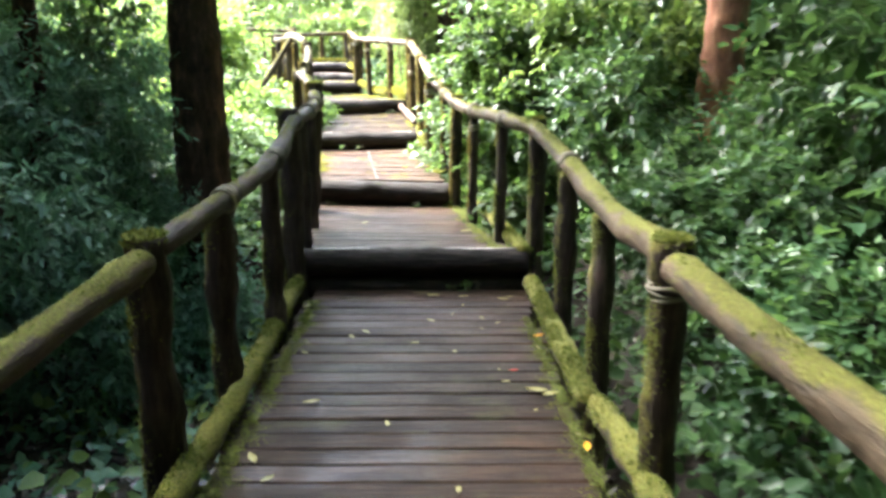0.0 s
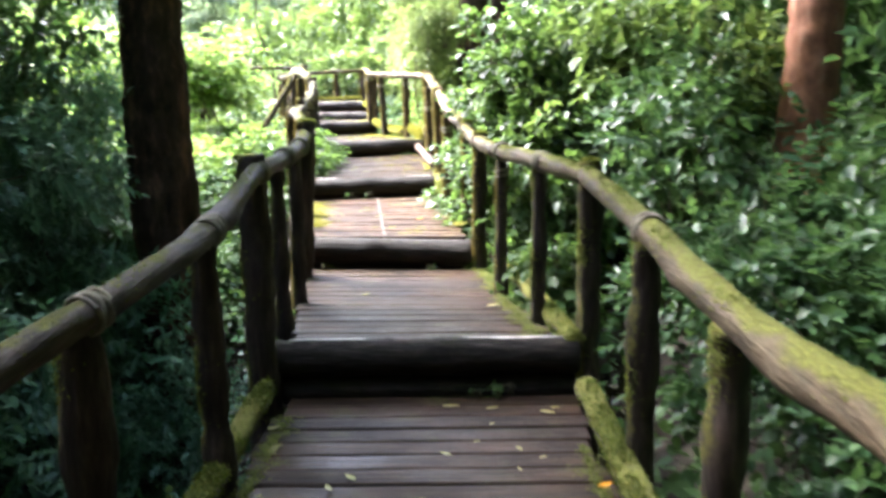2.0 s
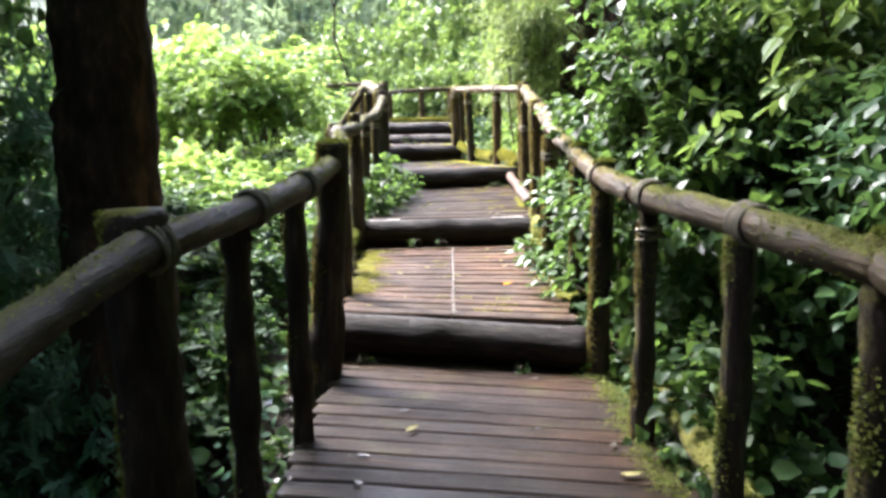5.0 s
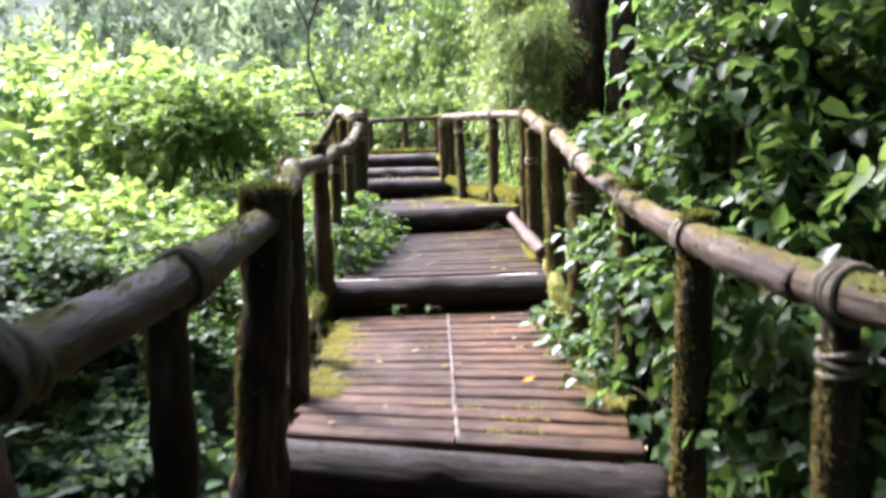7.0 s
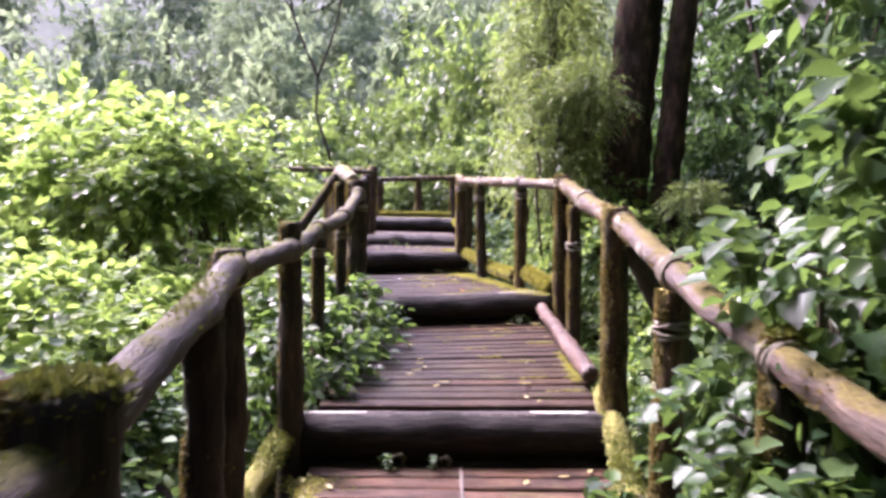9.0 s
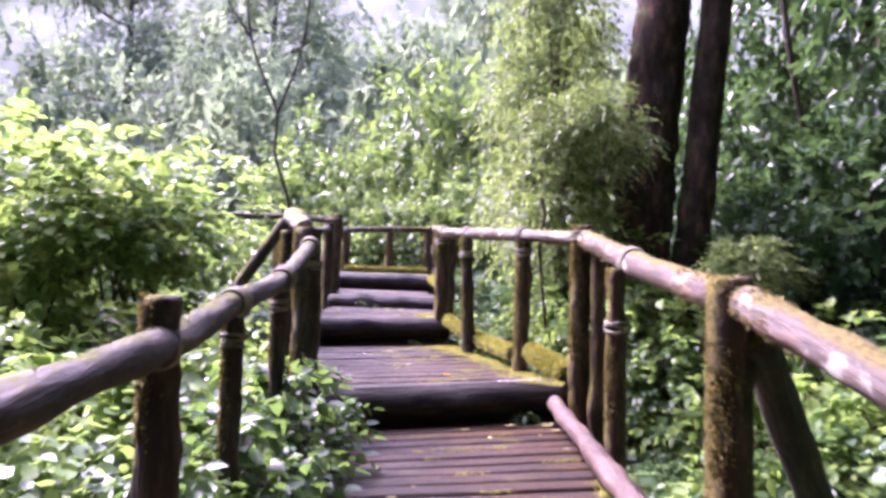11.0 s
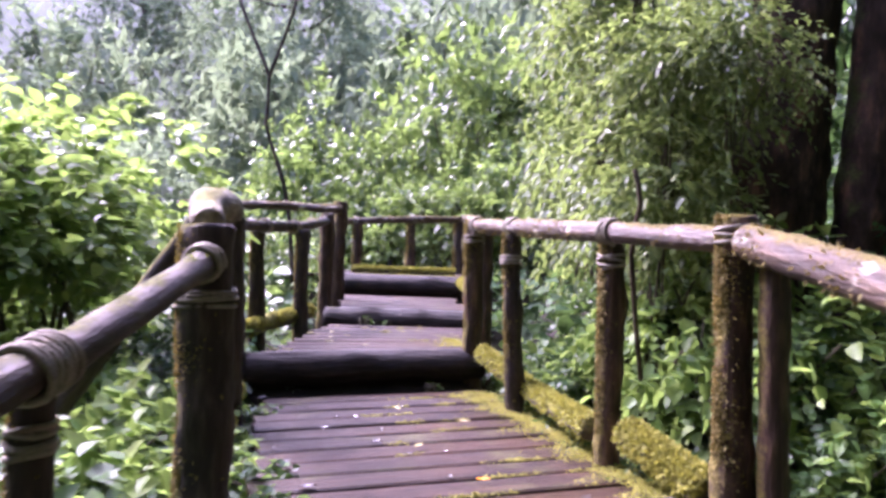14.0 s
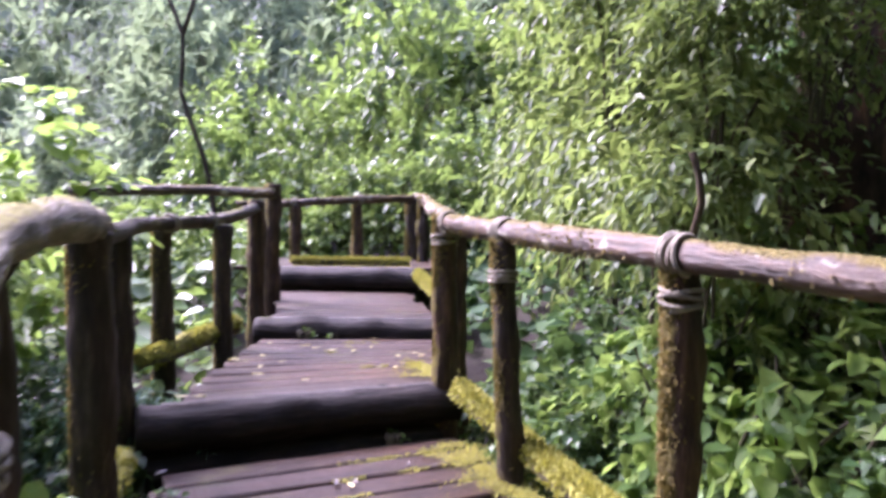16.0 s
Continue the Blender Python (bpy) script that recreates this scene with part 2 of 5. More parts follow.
LITTER = leaf("litter", [(0.25, (0.045, 0.036, 0.030)), (0.5, (0.115, 0.095, 0.080)), (0.8, (0.27, 0.24, 0.21))], 0.20, (0.1, 0.07, 0.03), 0.05, 0.7)
PETAL = plain_rough("yellow_leaf", [(0.35, (0.26, 0.23, 0.075)), (0.6, (0.48, 0.44, 0.20))], 30, 0.45, 0.2, 0.002)
ORANGE = plain_rough("orange_petal", [(0.35, (0.65, 0.22, 0.01)), (0.6, (0.85, 0.42, 0.03))], 30, 0.5, 0.2, 0.002)
CORAL = plain_rough("red_petal", [(0.35, (0.55, 0.05, 0.03)), (0.6, (0.8, 0.12, 0.08))], 30, 0.5, 0.2, 0.002)


# ---- building tools ----
ORIGIN = {}


def thing(name, at, label, category, group="", kind=""):
    """An Empty at a thing's base, which takes its parts."""
    ob = new(name)
    ob.location = at
    ob.empty_display_size = 0.1
    ORIGIN[ob] = Matrix.Translation(at)
    return tagged(ob, label, category, group, kind)


def mesh_object(name, verts, faces, material, at=(0, 0, 0), smooth=True):
    me = bpy.data.meshes.new(name)
    me.from_pydata([tuple(Vector(v) - Vector(at)) for v in verts] if not isinstance(verts, np.ndarray)
                   else (verts - np.array(at)).tolist(), [], faces)
    me.materials.append(material)
    if smooth:
        me.polygons.foreach_set("use_smooth", [True] * len(me.polygons))
    me.update()
    return new(name, me)


def part(name, geometry, material, parent, label="", smooth=True):
    """One mesh under a thing or a part; geometry (verts, faces) is given in the world."""
    back = ORIGIN[parent].inverted()
    verts = geometry[0]
    if isinstance(verts, np.ndarray):
        turn = np.array(back)
        verts = verts @ turn[:3, :3].T + turn[:3, 3]
    else:
        verts = [back @ Vector(v) for v in verts]
    ob = mesh_object(name, verts, geometry[1], material, (0, 0, 0), smooth)
    ob.parent = parent
    ORIGIN[ob] = ORIGIN[parent].copy()
    return tagged(ob, label)


def log_part(name, path, radii, material, parent, label="", seed=0, sides=12, rough=0.06, knots=0):
    """A log under a thing, its own z along it so that the grain runs with it."""
    a, b = Vector(path[0]), Vector(path[-1])
    turn = (b - a).to_track_quat("Z", "Y").to_matrix().to_4x4()
    m = Matrix.Translation(a) @ turn
    back = m.inverted()
    verts, faces = tube(path, radii, sides, seed, rough, knots)
    ob = mesh_object(name, [back @ Vector(v) for v in verts], faces, material)
    ob.matrix_basis = ORIGIN[parent].inverted() @ m
    ob.parent = parent
    ORIGIN[ob] = m
    return tagged(ob, label)


def spline(points, step):
    """Points along a smooth curve through the given ones."""
    pts = [Vector(p) for p in points]
    if len(pts) == 2:
        n = max(2, int((pts[1] - pts[0]).length / step))
        return [pts[0].lerp(pts[1], k / n) for k in range(n + 1)]
    out = []
    ext = [pts[0] * 2 - pts[1]] + pts + [pts[-1] * 2 - pts[-2]]
    for i in range(1, len(ext) - 2):
        p0, p1, p2, p3 = ext[i - 1:i + 3]
        n = max(2, int((p2 - p1).length / step))
        for k in range(n):
            t = k / n
            out.append(0.5 * (2 * p1 + (p2 - p0) * t + (2 * p0 - 5 * p1 + 4 * p2 - p3) * t * t + (3 * p1 - p0 - 3 * p2 + p3) * t ** 3))
    return out + [pts[-1]]


def tube(path, radii, sides=12, seed=0, rough=0.06, knots=0):
    """A round log along a path, uneven, with chamfered closed ends. radii: at its start and end."""
    pts = spline(path, 0.045 if sides > 8 else 0.2)
    rng = random.Random(seed)
    off = Vector((rng.uniform(0, 50), rng.uniform(0, 50), rng.uniform(0, 50)))
    bumps = [(rng.random(), rng.uniform(0, 6.28), rng.uniform(0.15, 0.3)) for _ in range(knots)]
    r0, r1 = radii
    rows = []
    first, last = pts[1] - pts[0], pts[-1] - pts[-2]
    nudge = min(0.012, 0.25 * min(r0, r1))
    stations = [(pts[0], 0.0, 0.86), (pts[0] + first.normalized() * nudge, 0.0, 1.0)]
    stations += [(p, k / (len(pts) - 1), 1.0) for k, p in enumerate(pts)][1:-1]
    stations += [(pts[-1] - last.normalized() * nudge, 1.0, 1.0), (pts[-1], 1.0, 0.86)]
    side = None
    for n, (p, f, tight) in enumerate(stations):
        q = stations[min(n + 1, len(stations) - 1)][0] - stations[max(n - 1, 0)][0]
        d = q.normalized()
        if side is None:
            side = d.orthogonal().normalized()
        side = (side - d * side.dot(d)).normalized()
        other = d.cross(side)
        row = []
        for k in range(sides):
            a = 2 * math.pi * k / sides
            way = side * math.cos(a) + other * math.sin(a)
            r = (r0 + (r1 - r0) * f) * tight
            spot = p + way * r
            r *= 1 + rough * 1.9 * noise.noise(spot * 5 + off) + rough * 1.1 * noise.noise(spot * 19 + off) + 0.5 * rough * noise.noise(spot * 47 + off)
            for bf, ba, bs in bumps:
                gap = ((f - bf) * 9) ** 2 + (math.remainder(a - ba, 2 * math.pi) * 1.4) ** 2
                r *= 1 + bs * math.exp(-gap * 3)
            row.append(p + way * r)
        rows.append(row)
    verts = [v for row in rows for v in row]
    faces = []
    for n in range(len(rows) - 1):
        for k in range(sides):
            a, b = n * sides + k, n * sides + (k + 1) % sides
            faces.append((a, b, b + sides, a + sides))
    faces.append(tuple(reversed(range(sides))))
    faces.append(tuple(range(len(verts) - sides, len(verts))))
    return verts, faces


def joined(pieces):
    verts, faces = [], []
    for v, f in pieces:
        base = len(verts)
        verts.extend(v)
        faces.extend(tuple(i + base for i in face) for face in f)
    return verts, faces


def coil(centre, axis, radius, thick, turns, seed=0, sides=18, cross=6):
    """A rope wound several turns round an axis, in one piece."""
    c, d = Vector(centre), Vector(axis).normalized()
    s = d.orthogonal().normalized()
    o = d.cross(s)
    ph = random.Random(seed).uniform(0, 6.28)
    n = turns * sides
    verts, faces = [], []
    for k in range(n + 1):
        a = 2 * math.pi * k / sides + ph
        out = s * math.cos(a) + o * math.sin(a)
        lift = (k / n - 0.5) * turns * thick * 1.95
        mid = c + out * radius * (1 + 0.035 * math.sin(2.7 * a)) + d * (lift + 0.006 * math.sin(0.7 * a + ph) + 0.004 * math.sin(1.7 * a))
        for j in range(cross):
            b = 2 * math.pi * j / cross
            verts.append(mid + out * math.cos(b) * thick + d * math.sin(b) * thick)
    for k in range(n):
        for j in range(cross):
            a, b = k * cross + j, k * cross + (j + 1) % cross
            faces.append((a, a + cross, b + cross, b))
    faces += [tuple(reversed(range(cross))), tuple(range(n * cross, n * cross + cross))]
    return verts, faces


def leaves(rng, pos, ways, size, width=0.5, fold=0.22, droop=0.15, normals=None):
    """Folded pointed leaves: arrays of roots, directions and lengths to one pile of vertices and faces."""
    n = len(pos)
    d = ways / (np.linalg.norm(ways, axis=1, keepdims=True) + 1e-9)
    up = np.tile([0.0, 0.0, 1.0], (n, 1)) + rng.normal(0, 0.35, (n, 3)) if normals is None else normals
    s = np.cross(d, up)
    s /= np.linalg.norm(s, axis=1, keepdims=True) + 1e-9
    nn = np.cross(s, d)
    L = size[:, None]
    w = L * width * 0.5
    shape = [(0.0, 0.0, 0.0), (0.22, -0.92, fold), (0.62, -0.72, fold * 0.8), (1.0, 0.0, -droop * 2), (0.62, 0.72, fold * 0.8), (0.22, 0.92, fold)]
    verts = np.stack([pos + d * L * a + s * w * b + nn * w * c for a, b, c in shape], 1).reshape(-1, 3)
    base = np.arange(n)[:, None] * 6
    quads = np.concatenate([base + [0, 3, 2, 1], base + [0, 5, 4, 3]], 1).reshape(-1, 4)
    return verts, quads.tolist()


def unit(a):
    return a / (np.linalg.norm(a, axis=-1, keepdims=True) + 1e-9)


def fuzz(path, radii, n, seed, face=(0, 0, 1), size=0.02, spread=0.75, cover=0.5):
    """Tufts of moss on the side of a log that looks the way face does, in patches."""
    rng = np.random.default_rng(seed)
    pts = np.array([tuple(p) for p in spline(path, 0.05)])
    f = rng.random(n) * (len(pts) - 1)
    i = np.minimum(f.astype(int), len(pts) - 2)
    t = (f - i)[:, None]
    c = pts[i] * (1 - t) + pts[i + 1] * t
    d = unit(pts[i + 1] - pts[i])
    out = unit(np.array(face, float) + rng.normal(0, spread, (n, 3)))
    out = unit(out - d * (out * d).sum(1, keepdims=True))
    patch = np.sin(c[:, 0] * 9 + c[:, 1] * 7 + seed) * np.sin(c[:, 2] * 11 - c[:, 1] * 5 + seed * 2) * 0.5 + 0.5
    keep = patch + rng.normal(0, 0.13, n) > 1 - cover
    c, d, out, f = c[keep], d[keep], out[keep], f[keep]
    m = len(c)
    r = (radii[0] + (radii[1] - radii[0]) * f / (len(pts) - 1))[:, None] * 0.97
    way = out * 0.6 + rng.normal(0, 0.6, (m, 3)) + [0, 0, -0.2]
    return leaves(rng, c + out * r, way, size * rng.uniform(0.5, 1.4, m), 0.55, 0.1, 0.1, out + rng.normal(0, 0.3, (m, 3)))


def twig_leaves(rng, roots, ways, count, length, size, width, sag=0.25, jitter=0.3):
    """Leaves set by turns along short twigs."""
    n = len(roots)
    k = np.arange(count)
    along = (k + 0.6) / count
    ways = unit(ways)
    side = unit(np.cross(ways, rng.normal(0, 1, (n, 3)) + [0, 0, 0.6]))
    lens = length * rng.uniform(0.6, 1.3, (n, 1, 1))
    pos = roots[:, None] + ways[:, None] * (along[None, :, None] * lens)
    pos = pos + np.array([0, 0, -sag]) * (along[None, :, None] ** 2) * lens
    sign = np.where(k % 2, 1.0, -1.0)[None, :, None]
    d = ways[:, None] * 0.55 + side[:, None] * sign * 0.8 + np.array([0, 0, -sag]) + rng.normal(0, jitter, (n, count, 3))
    d[:, -1] = ways + [0, 0, -sag]
    sz = size * rng.uniform(0.55, 1.25, (n, count)) * (1 - 0.25 * along[None])
    return leaves(rng, pos.reshape(-1, 3), d.reshape(-1, 3), sz.reshape(-1), width)


def crown_points(rng, n, radii, lumps=7, hollow=0.5, low=-0.5):
    """Points in an uneven lumpy ball, most of them near its skin, and the ways out of it."""
    centres = unit(rng.normal(0, 1, (lumps, 3)) + [0, 0, 0.25]) * rng.uniform(0.35, 0.75, (lumps, 1))
    sizes = rng.uniform(0.32, 0.6, lumps)
    pick = rng.integers(0, lumps, n)
    out = unit(rng.normal(0, 1, (n, 3)))
    p = centres[pick] + out * (sizes[pick] * rng.uniform(hollow, 1, n) ** 0.6)[:, None]
    keep = p[:, 2] > low
    p, out = p[keep], out[keep]
    return p * np.array(radii), unit(p + out * 0.7 + rng.normal(0, 0.25, p.shape))


def shrub(name, seed, radii, twigs, leaf_size, material, label, category="shrub", per=9, twig=0.3, width=0.55, sag=0.3, low=-0.85, lumps=8, group=""):
    """A leafy shrub whose crown stands on thin stems; built at the world's origin."""
    rng = np.random.default_rng(seed)
    ob = thing(name, (0, 0, 0), label, category, group)
    p, out = crown_points(rng, twigs, radii, lumps, 0.35, low)
    lift = radii[2] * 0.95
    p[:, 2] += lift
    part("foliage", twig_leaves(rng, p, out + [0, 0, 0.15], per, twig, leaf_size, width, sag), material, ob)
    for k in range(6):
        tip = p[rng.integers(len(p))]
        mid = tip * [0.35, 0.35, 0.55] + rng.normal(0, 0.05, 3)
        foot = np.array([*rng.normal(0, 0.09, 2), -0.35])
        part("stem", tube([tuple(foot), tuple(mid), tuple(tip)], (0.016, 0.005), 5, seed + k, 0.1), STEM, ob)
    return ob


def tree(name, seed, height, girth, crown, clear, twigs, leaf_size, material, bark, label, per=10, twig=0.5, lean=0.0, width=0.5):
    """A tree: tapered trunk, limbs, and a crown of twigs in clumps with gaps; built at the world's origin."""
    rng = np.random.default_rng(seed)
    ob = thing(name, (0, 0, 0), label, "tree")
    top = (lean * height, 0.4 * lean * height, height)
    mid = (lean * height * 0.3 + rng.normal(0, 0.08), rng.normal(0, 0.08), height * 0.5)
    trunk = part("trunk", tube([(0, 0, -0.6), (0.02, 0.0, 0.5), mid, top], (girth * 0.6, girth * 0.16), 12, seed, 0.07), bark, ob)
    ends = []
    for k in range(9):
        f = clear + (1 - clear) * (k + 0.5) / 9
        root = Vector(mid).lerp(Vector(top), max(0, (f - 0.5) * 2)) if f > 0.5 else Vector((0, 0, 0)).lerp(Vector(mid), f * 2)
        a = 2.4 * k + rng.uniform(-0.4, 0.4)
        reach = crown * rng.uniform(0.55, 1.0) * (1.1 - 0.5 * f)
        tip = root + Vector((math.cos(a) * reach, math.sin(a) * reach, reach * rng.uniform(0.1, 0.6)))
        bend = root.lerp(tip, 0.5) + Vector((0, 0, -0.08 * reach))
        part("limb", tube([root, bend, tip], (girth * 0.17, girth * 0.04), 6, seed + k, 0.08), bark, ob)
        ends += [tip, root.lerp(tip, 0.6), root.lerp(tip, 0.85)]
    pts, outs = [], []
    each = twigs // len(ends)
    for e in ends:
        q, o = crown_points(rng, each, (crown * 0.42, crown * 0.42, crown * 0.34), 4, 0.2, -0.8)
        pts.append(q + np.array(e)), outs.append(o)
    p, o = np.concatenate(pts), np.concatenate(outs)
    part("crown", twig_leaves(rng, p, o, per, twig, leaf_size, width, 0.35), material, ob)
    return ob


def placed(ob, x, y, z, spin=0.0, scale=1.0, tall=1.0):
    """Puts a thing that was built at the origin at its place."""
    ob.matrix_basis = pose(x, y, z, 0, 0, spin) @ Matrix.Diagonal((scale, scale, scale * tall, 1))
    return ob


def copied(ob, x, y, z, spin=0.0, scale=1.0, tall=1.0):
    m = pose(x, y, z, 0, 0, spin) @ Matrix.Diagonal((scale, scale, scale * tall, 1))
    keep = ob.matrix_basis.copy()
    ob.matrix_basis = Matrix.Identity(4)
    made = copy_thing(ob, m)
    ob.matrix_basis = keep
    return made


# ---- the plan: middle of the walk, deck heights, ground ----
MIDDLE = [(-6, 0.1), (0, 0.1), (4.2, 0.03), (6.6, -0.45), (8.5, -0.77), (11.1, -1.08), (12.8, -1.8), (14.7, -2.1), (16.4, -2.55), (19, -2.9), (30, -5.0)]
LEVEL = [(-6, 0.0), (4.2, 0.0), (6.6, 0.2), (8.6, 0.5), (11, 0.75), (13, 0.95), (14.7, 1.18), (16.4, 1.35), (19, 1.6), (30, 2.2), (60, 3.0)]


def middle(y):
    return np.interp(y, [p[0] for p in MIDDLE], [p[1] for p in MIDDLE])


def ground(x, y):
    """Height of the forest floor: under the walk it lies about half a metre below the deck, and the right bank climbs."""
    x, y = np.asarray(x, float), np.asarray(y, float)
    off = x - middle(y)
    base = np.interp(y, [p[0] for p in LEVEL], [p[1] for p in LEVEL]) - 0.5
    right = np.clip(off - 1.1, 0, 14) * 0.16 * np.clip((y - 2) / 8, 0.15, 1.4)
    left = -np.clip(-off - 1.0, 0, 4) * 0.06 + np.clip(-off - 7, 0, 30) * 0.06
    left = left - 0.85 * np.exp(-((off + 2.0) / 1.1) ** 2) * np.clip((y - 2.5) / 2, 0, 1) * np.clip((6.4 - y) / 1.2, 0, 1)
    bank = np.clip((-off - 1.15) / 1.5, 0, 1)
    left = left + 1.0 * bank * bank * (3 - 2 * bank) * np.clip((y - 5.7) / 0.8, 0, 1) * np.clip((9.6 - y) / 1.0, 0, 1) * np.clip((9 + off) / 3, 0, 1)
    right = right + 0.35 * np.clip((off - 1.05) / 1.1, 0, 1) * np.clip((y - 2.0) / 1.5, 0, 1) * np.clip((8.6 - y) / 1.0, 0, 1)
    waves = 0.06 * np.sin(1.7 * x + 0.6 * y) + 0.05 * np.sin(2.9 * y - 1.1 * x) + 0.025 * np.sin(6.1 * x + 4.3 * y)
    return base + right + left + waves


def ground_sheet():
    """One sheet, fine by the walk and coarse far out."""
    xs = np.unique(np.concatenate([np.linspace(-120, -10, 23), np.linspace(-10, 9, 96), np.linspace(9, 120, 23)]))
    ys = np.unique(np.concatenate([np.linspace(-120, -5, 24), np.linspace(-5, 22, 136), np.linspace(22, 120, 22)]))
    X, Y = np.meshgrid(xs, ys)
    verts = np.stack([X, Y, ground(X, Y)], -1).reshape(-1, 3)
    w = len(xs)
    faces = [(j * w + i, j * w + i + 1, (j + 1) * w + i + 1, (j + 1) * w + i) for j in range(len(ys) - 1) for i in range(w - 1)]
    return tagged(mesh_object("ground", verts, faces, SOIL), "dark wet forest soil under leaf litter and moss", "ground", "", "structure")


ground_sheet()

# ---- boardwalk: near edge (left x, right x, y left, y right), far edge, heights near and far, plank width, split ----
DECKS = [
    (-0.66, 0.84, -2.6, -2.6, -0.66, 0.76, 4.17, 4.21, 0.0, 0.0, 0.128, 0),
    (-0.70, 0.74, 4.40, 4.43, -1.02, 0.30, 6.37, 6.28, 0.185, 0.175, 0.122, 0),
    (-1.10, 0.22, 6.60, 6.50, -1.36, -0.09, 8.31, 8.58, 0.395, 0.475, 0.118, 1),
    (-1.42, -0.12, 8.53, 8.82, -1.66, -0.43, 10.40, 11.05, 0.68, 0.752, 0.122, 0),
    (-1.74, -0.44, 10.64, 11.34, -2.42, -1.36, 12.46, 13.10, 0.925, 0.94, 0.165, 0),
    (-2.50, -1.42, 12.72, 13.36, -2.66, -1.58, 14.38, 14.48, 1.15, 1.17, 0.15, 0),
    (-2.66, -1.58, 14.64, 14.74, -3.14, -2.00, 16.28, 16.28, 1.28, 1.30, 0.15, 0),
    (-3.70, -1.70, 16.60, 16.60, -4.20, -2.00, 18.70, 18.70, 1.50, 1.50, 0.15, 0),
]

# Step logs: left end, right end, radius.
STEPS = [
    ((-0.76, 4.28, 0.165), (0.80, 4.32, 0.165), 0.095),
    ((-1.20, 6.50, 0.30), (0.27, 6.39, 0.275), 0.105),
    ((-1.50, 8.40, 0.575), (-0.07, 8.70, 0.580), 0.098),
    ((-1.70, 10.50, 0.845), (-0.40, 11.20, 0.865), 0.105),
    ((-2.60, 12.60, 1.062), (-1.34, 13.26, 1.066), 0.100),
    ((-2.76, 14.51, 1.19), (-1.48, 14.61, 1.19), 0.10),
    ((-3.30, 16.42, 1.40), (-1.90, 16.42, 1.40), 0.11),
]
for n, (a, b, r) in enumerate(STEPS):
    step = thing("step_log", a, "wet round log forming a step edge, its shadow in the dark colour", "step", "steps of the boardwalk")
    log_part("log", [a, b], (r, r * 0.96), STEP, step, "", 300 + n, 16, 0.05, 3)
    way = (Vector(b) - Vector(a)).normalized()
    ends = [Vector(a) + way * 0.10, Vector(b) - way * 0.08]
    flat = []
    for k in range(25):
        p = ends[0].lerp(ends[1], k / 24) + Vector((0, 0, r))
        across = Vector((-way.y, way.x, 0))
        for u, h in ((-0.040, -0.045), (-0.034, -0.012), (-0.022, 0.003), (0.030, 0.003), (0.045, -0.012), (0.05, -0.045)):
            flat.append(p + across * (u + 0.008 * noise.noise(p * 7 + Vector((0, u * 40, n)))) + Vector((0, 0, h + 0.004 * noise.noise(p * 5))))
    part("nosing", (flat, [(6 * k + j, 6 * k + j + 6, 6 * k + j + 7, 6 * k + j + 1) for k in range(24) for j in range(5)]), NOSING, step, "worn flat wet top of the step")
    # White strips drawn in where the wet edges of three steps mirror the sky.
    for u, v in {2: ((0.05, 0.24), (0.74, 0.92)), 3: ((0.70, 0.90),), 0: ((0.05, 0.30), (0.62, 0.93))}.get(n, ()):
        pale = []
        for k in range(13):
            p = Vector(a).lerp(Vector(b), u + (v - u) * k / 12) + Vector((0, 0, r + 0.004))
            half = 0.016 * math.sin(math.pi * (k + 0.7) / 13.4) ** 0.5 * (1 + 0.5 * noise.noise(p * 23))
            pale += [p + across * (0.004 - half), p + Vector((0, 0, 0.004)) + across * 0.004, p + across * (0.004 + half)]
        part("splinter", (pale, [(3 * k + j, 3 * k + j + 3, 3 * k + j + 4, 3 * k + j + 1) for k in range(12) for j in range(2)]), EDGE_GLINT, step, "white strip painted as the reflection on the wet worn edge")
    low = Vector((0, 0, -1.75 * r))
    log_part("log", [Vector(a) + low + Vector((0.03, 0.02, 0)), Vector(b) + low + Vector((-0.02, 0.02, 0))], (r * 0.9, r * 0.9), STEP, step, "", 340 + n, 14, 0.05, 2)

# ---- railings ----
def post(rail, foot, top, r, material, seed, lash=None, label=""):
    """A round post with a flat sawn top, and the rope that ties the rail to it."""
    ob = log_part("post", [foot, top], (r * 1.08, r * 0.97), material, rail, label, seed, 16, 0.16, 5)
    if lash:
        at, way, rr, turns = lash
        w = Vector(way).normalized()
        part("lashing", coil(at, w, rr + 0.006, 0.0076, turns + 1, seed), ROPE, ob, "frayed straw-coloured rope lashing")
    return ob


# Turns of rope round a post itself: x, y, height.
BANDS = [(-0.25, 9.92, 1.38), (-1.40, 13.22, 1.84), (-0.33, 11.07, 1.83), (0.46, 5.52, 1.0), (0.04, 7.80, 1.2), (-1.66, 9.72, 1.43), (-1.56, 9.0, 1.35), (-1.12, 12.5, 1.72), (-0.67, 11.63, 1.73), (-1.81, 10.58, 1.60), (0.975, 1.68, 0.78)]


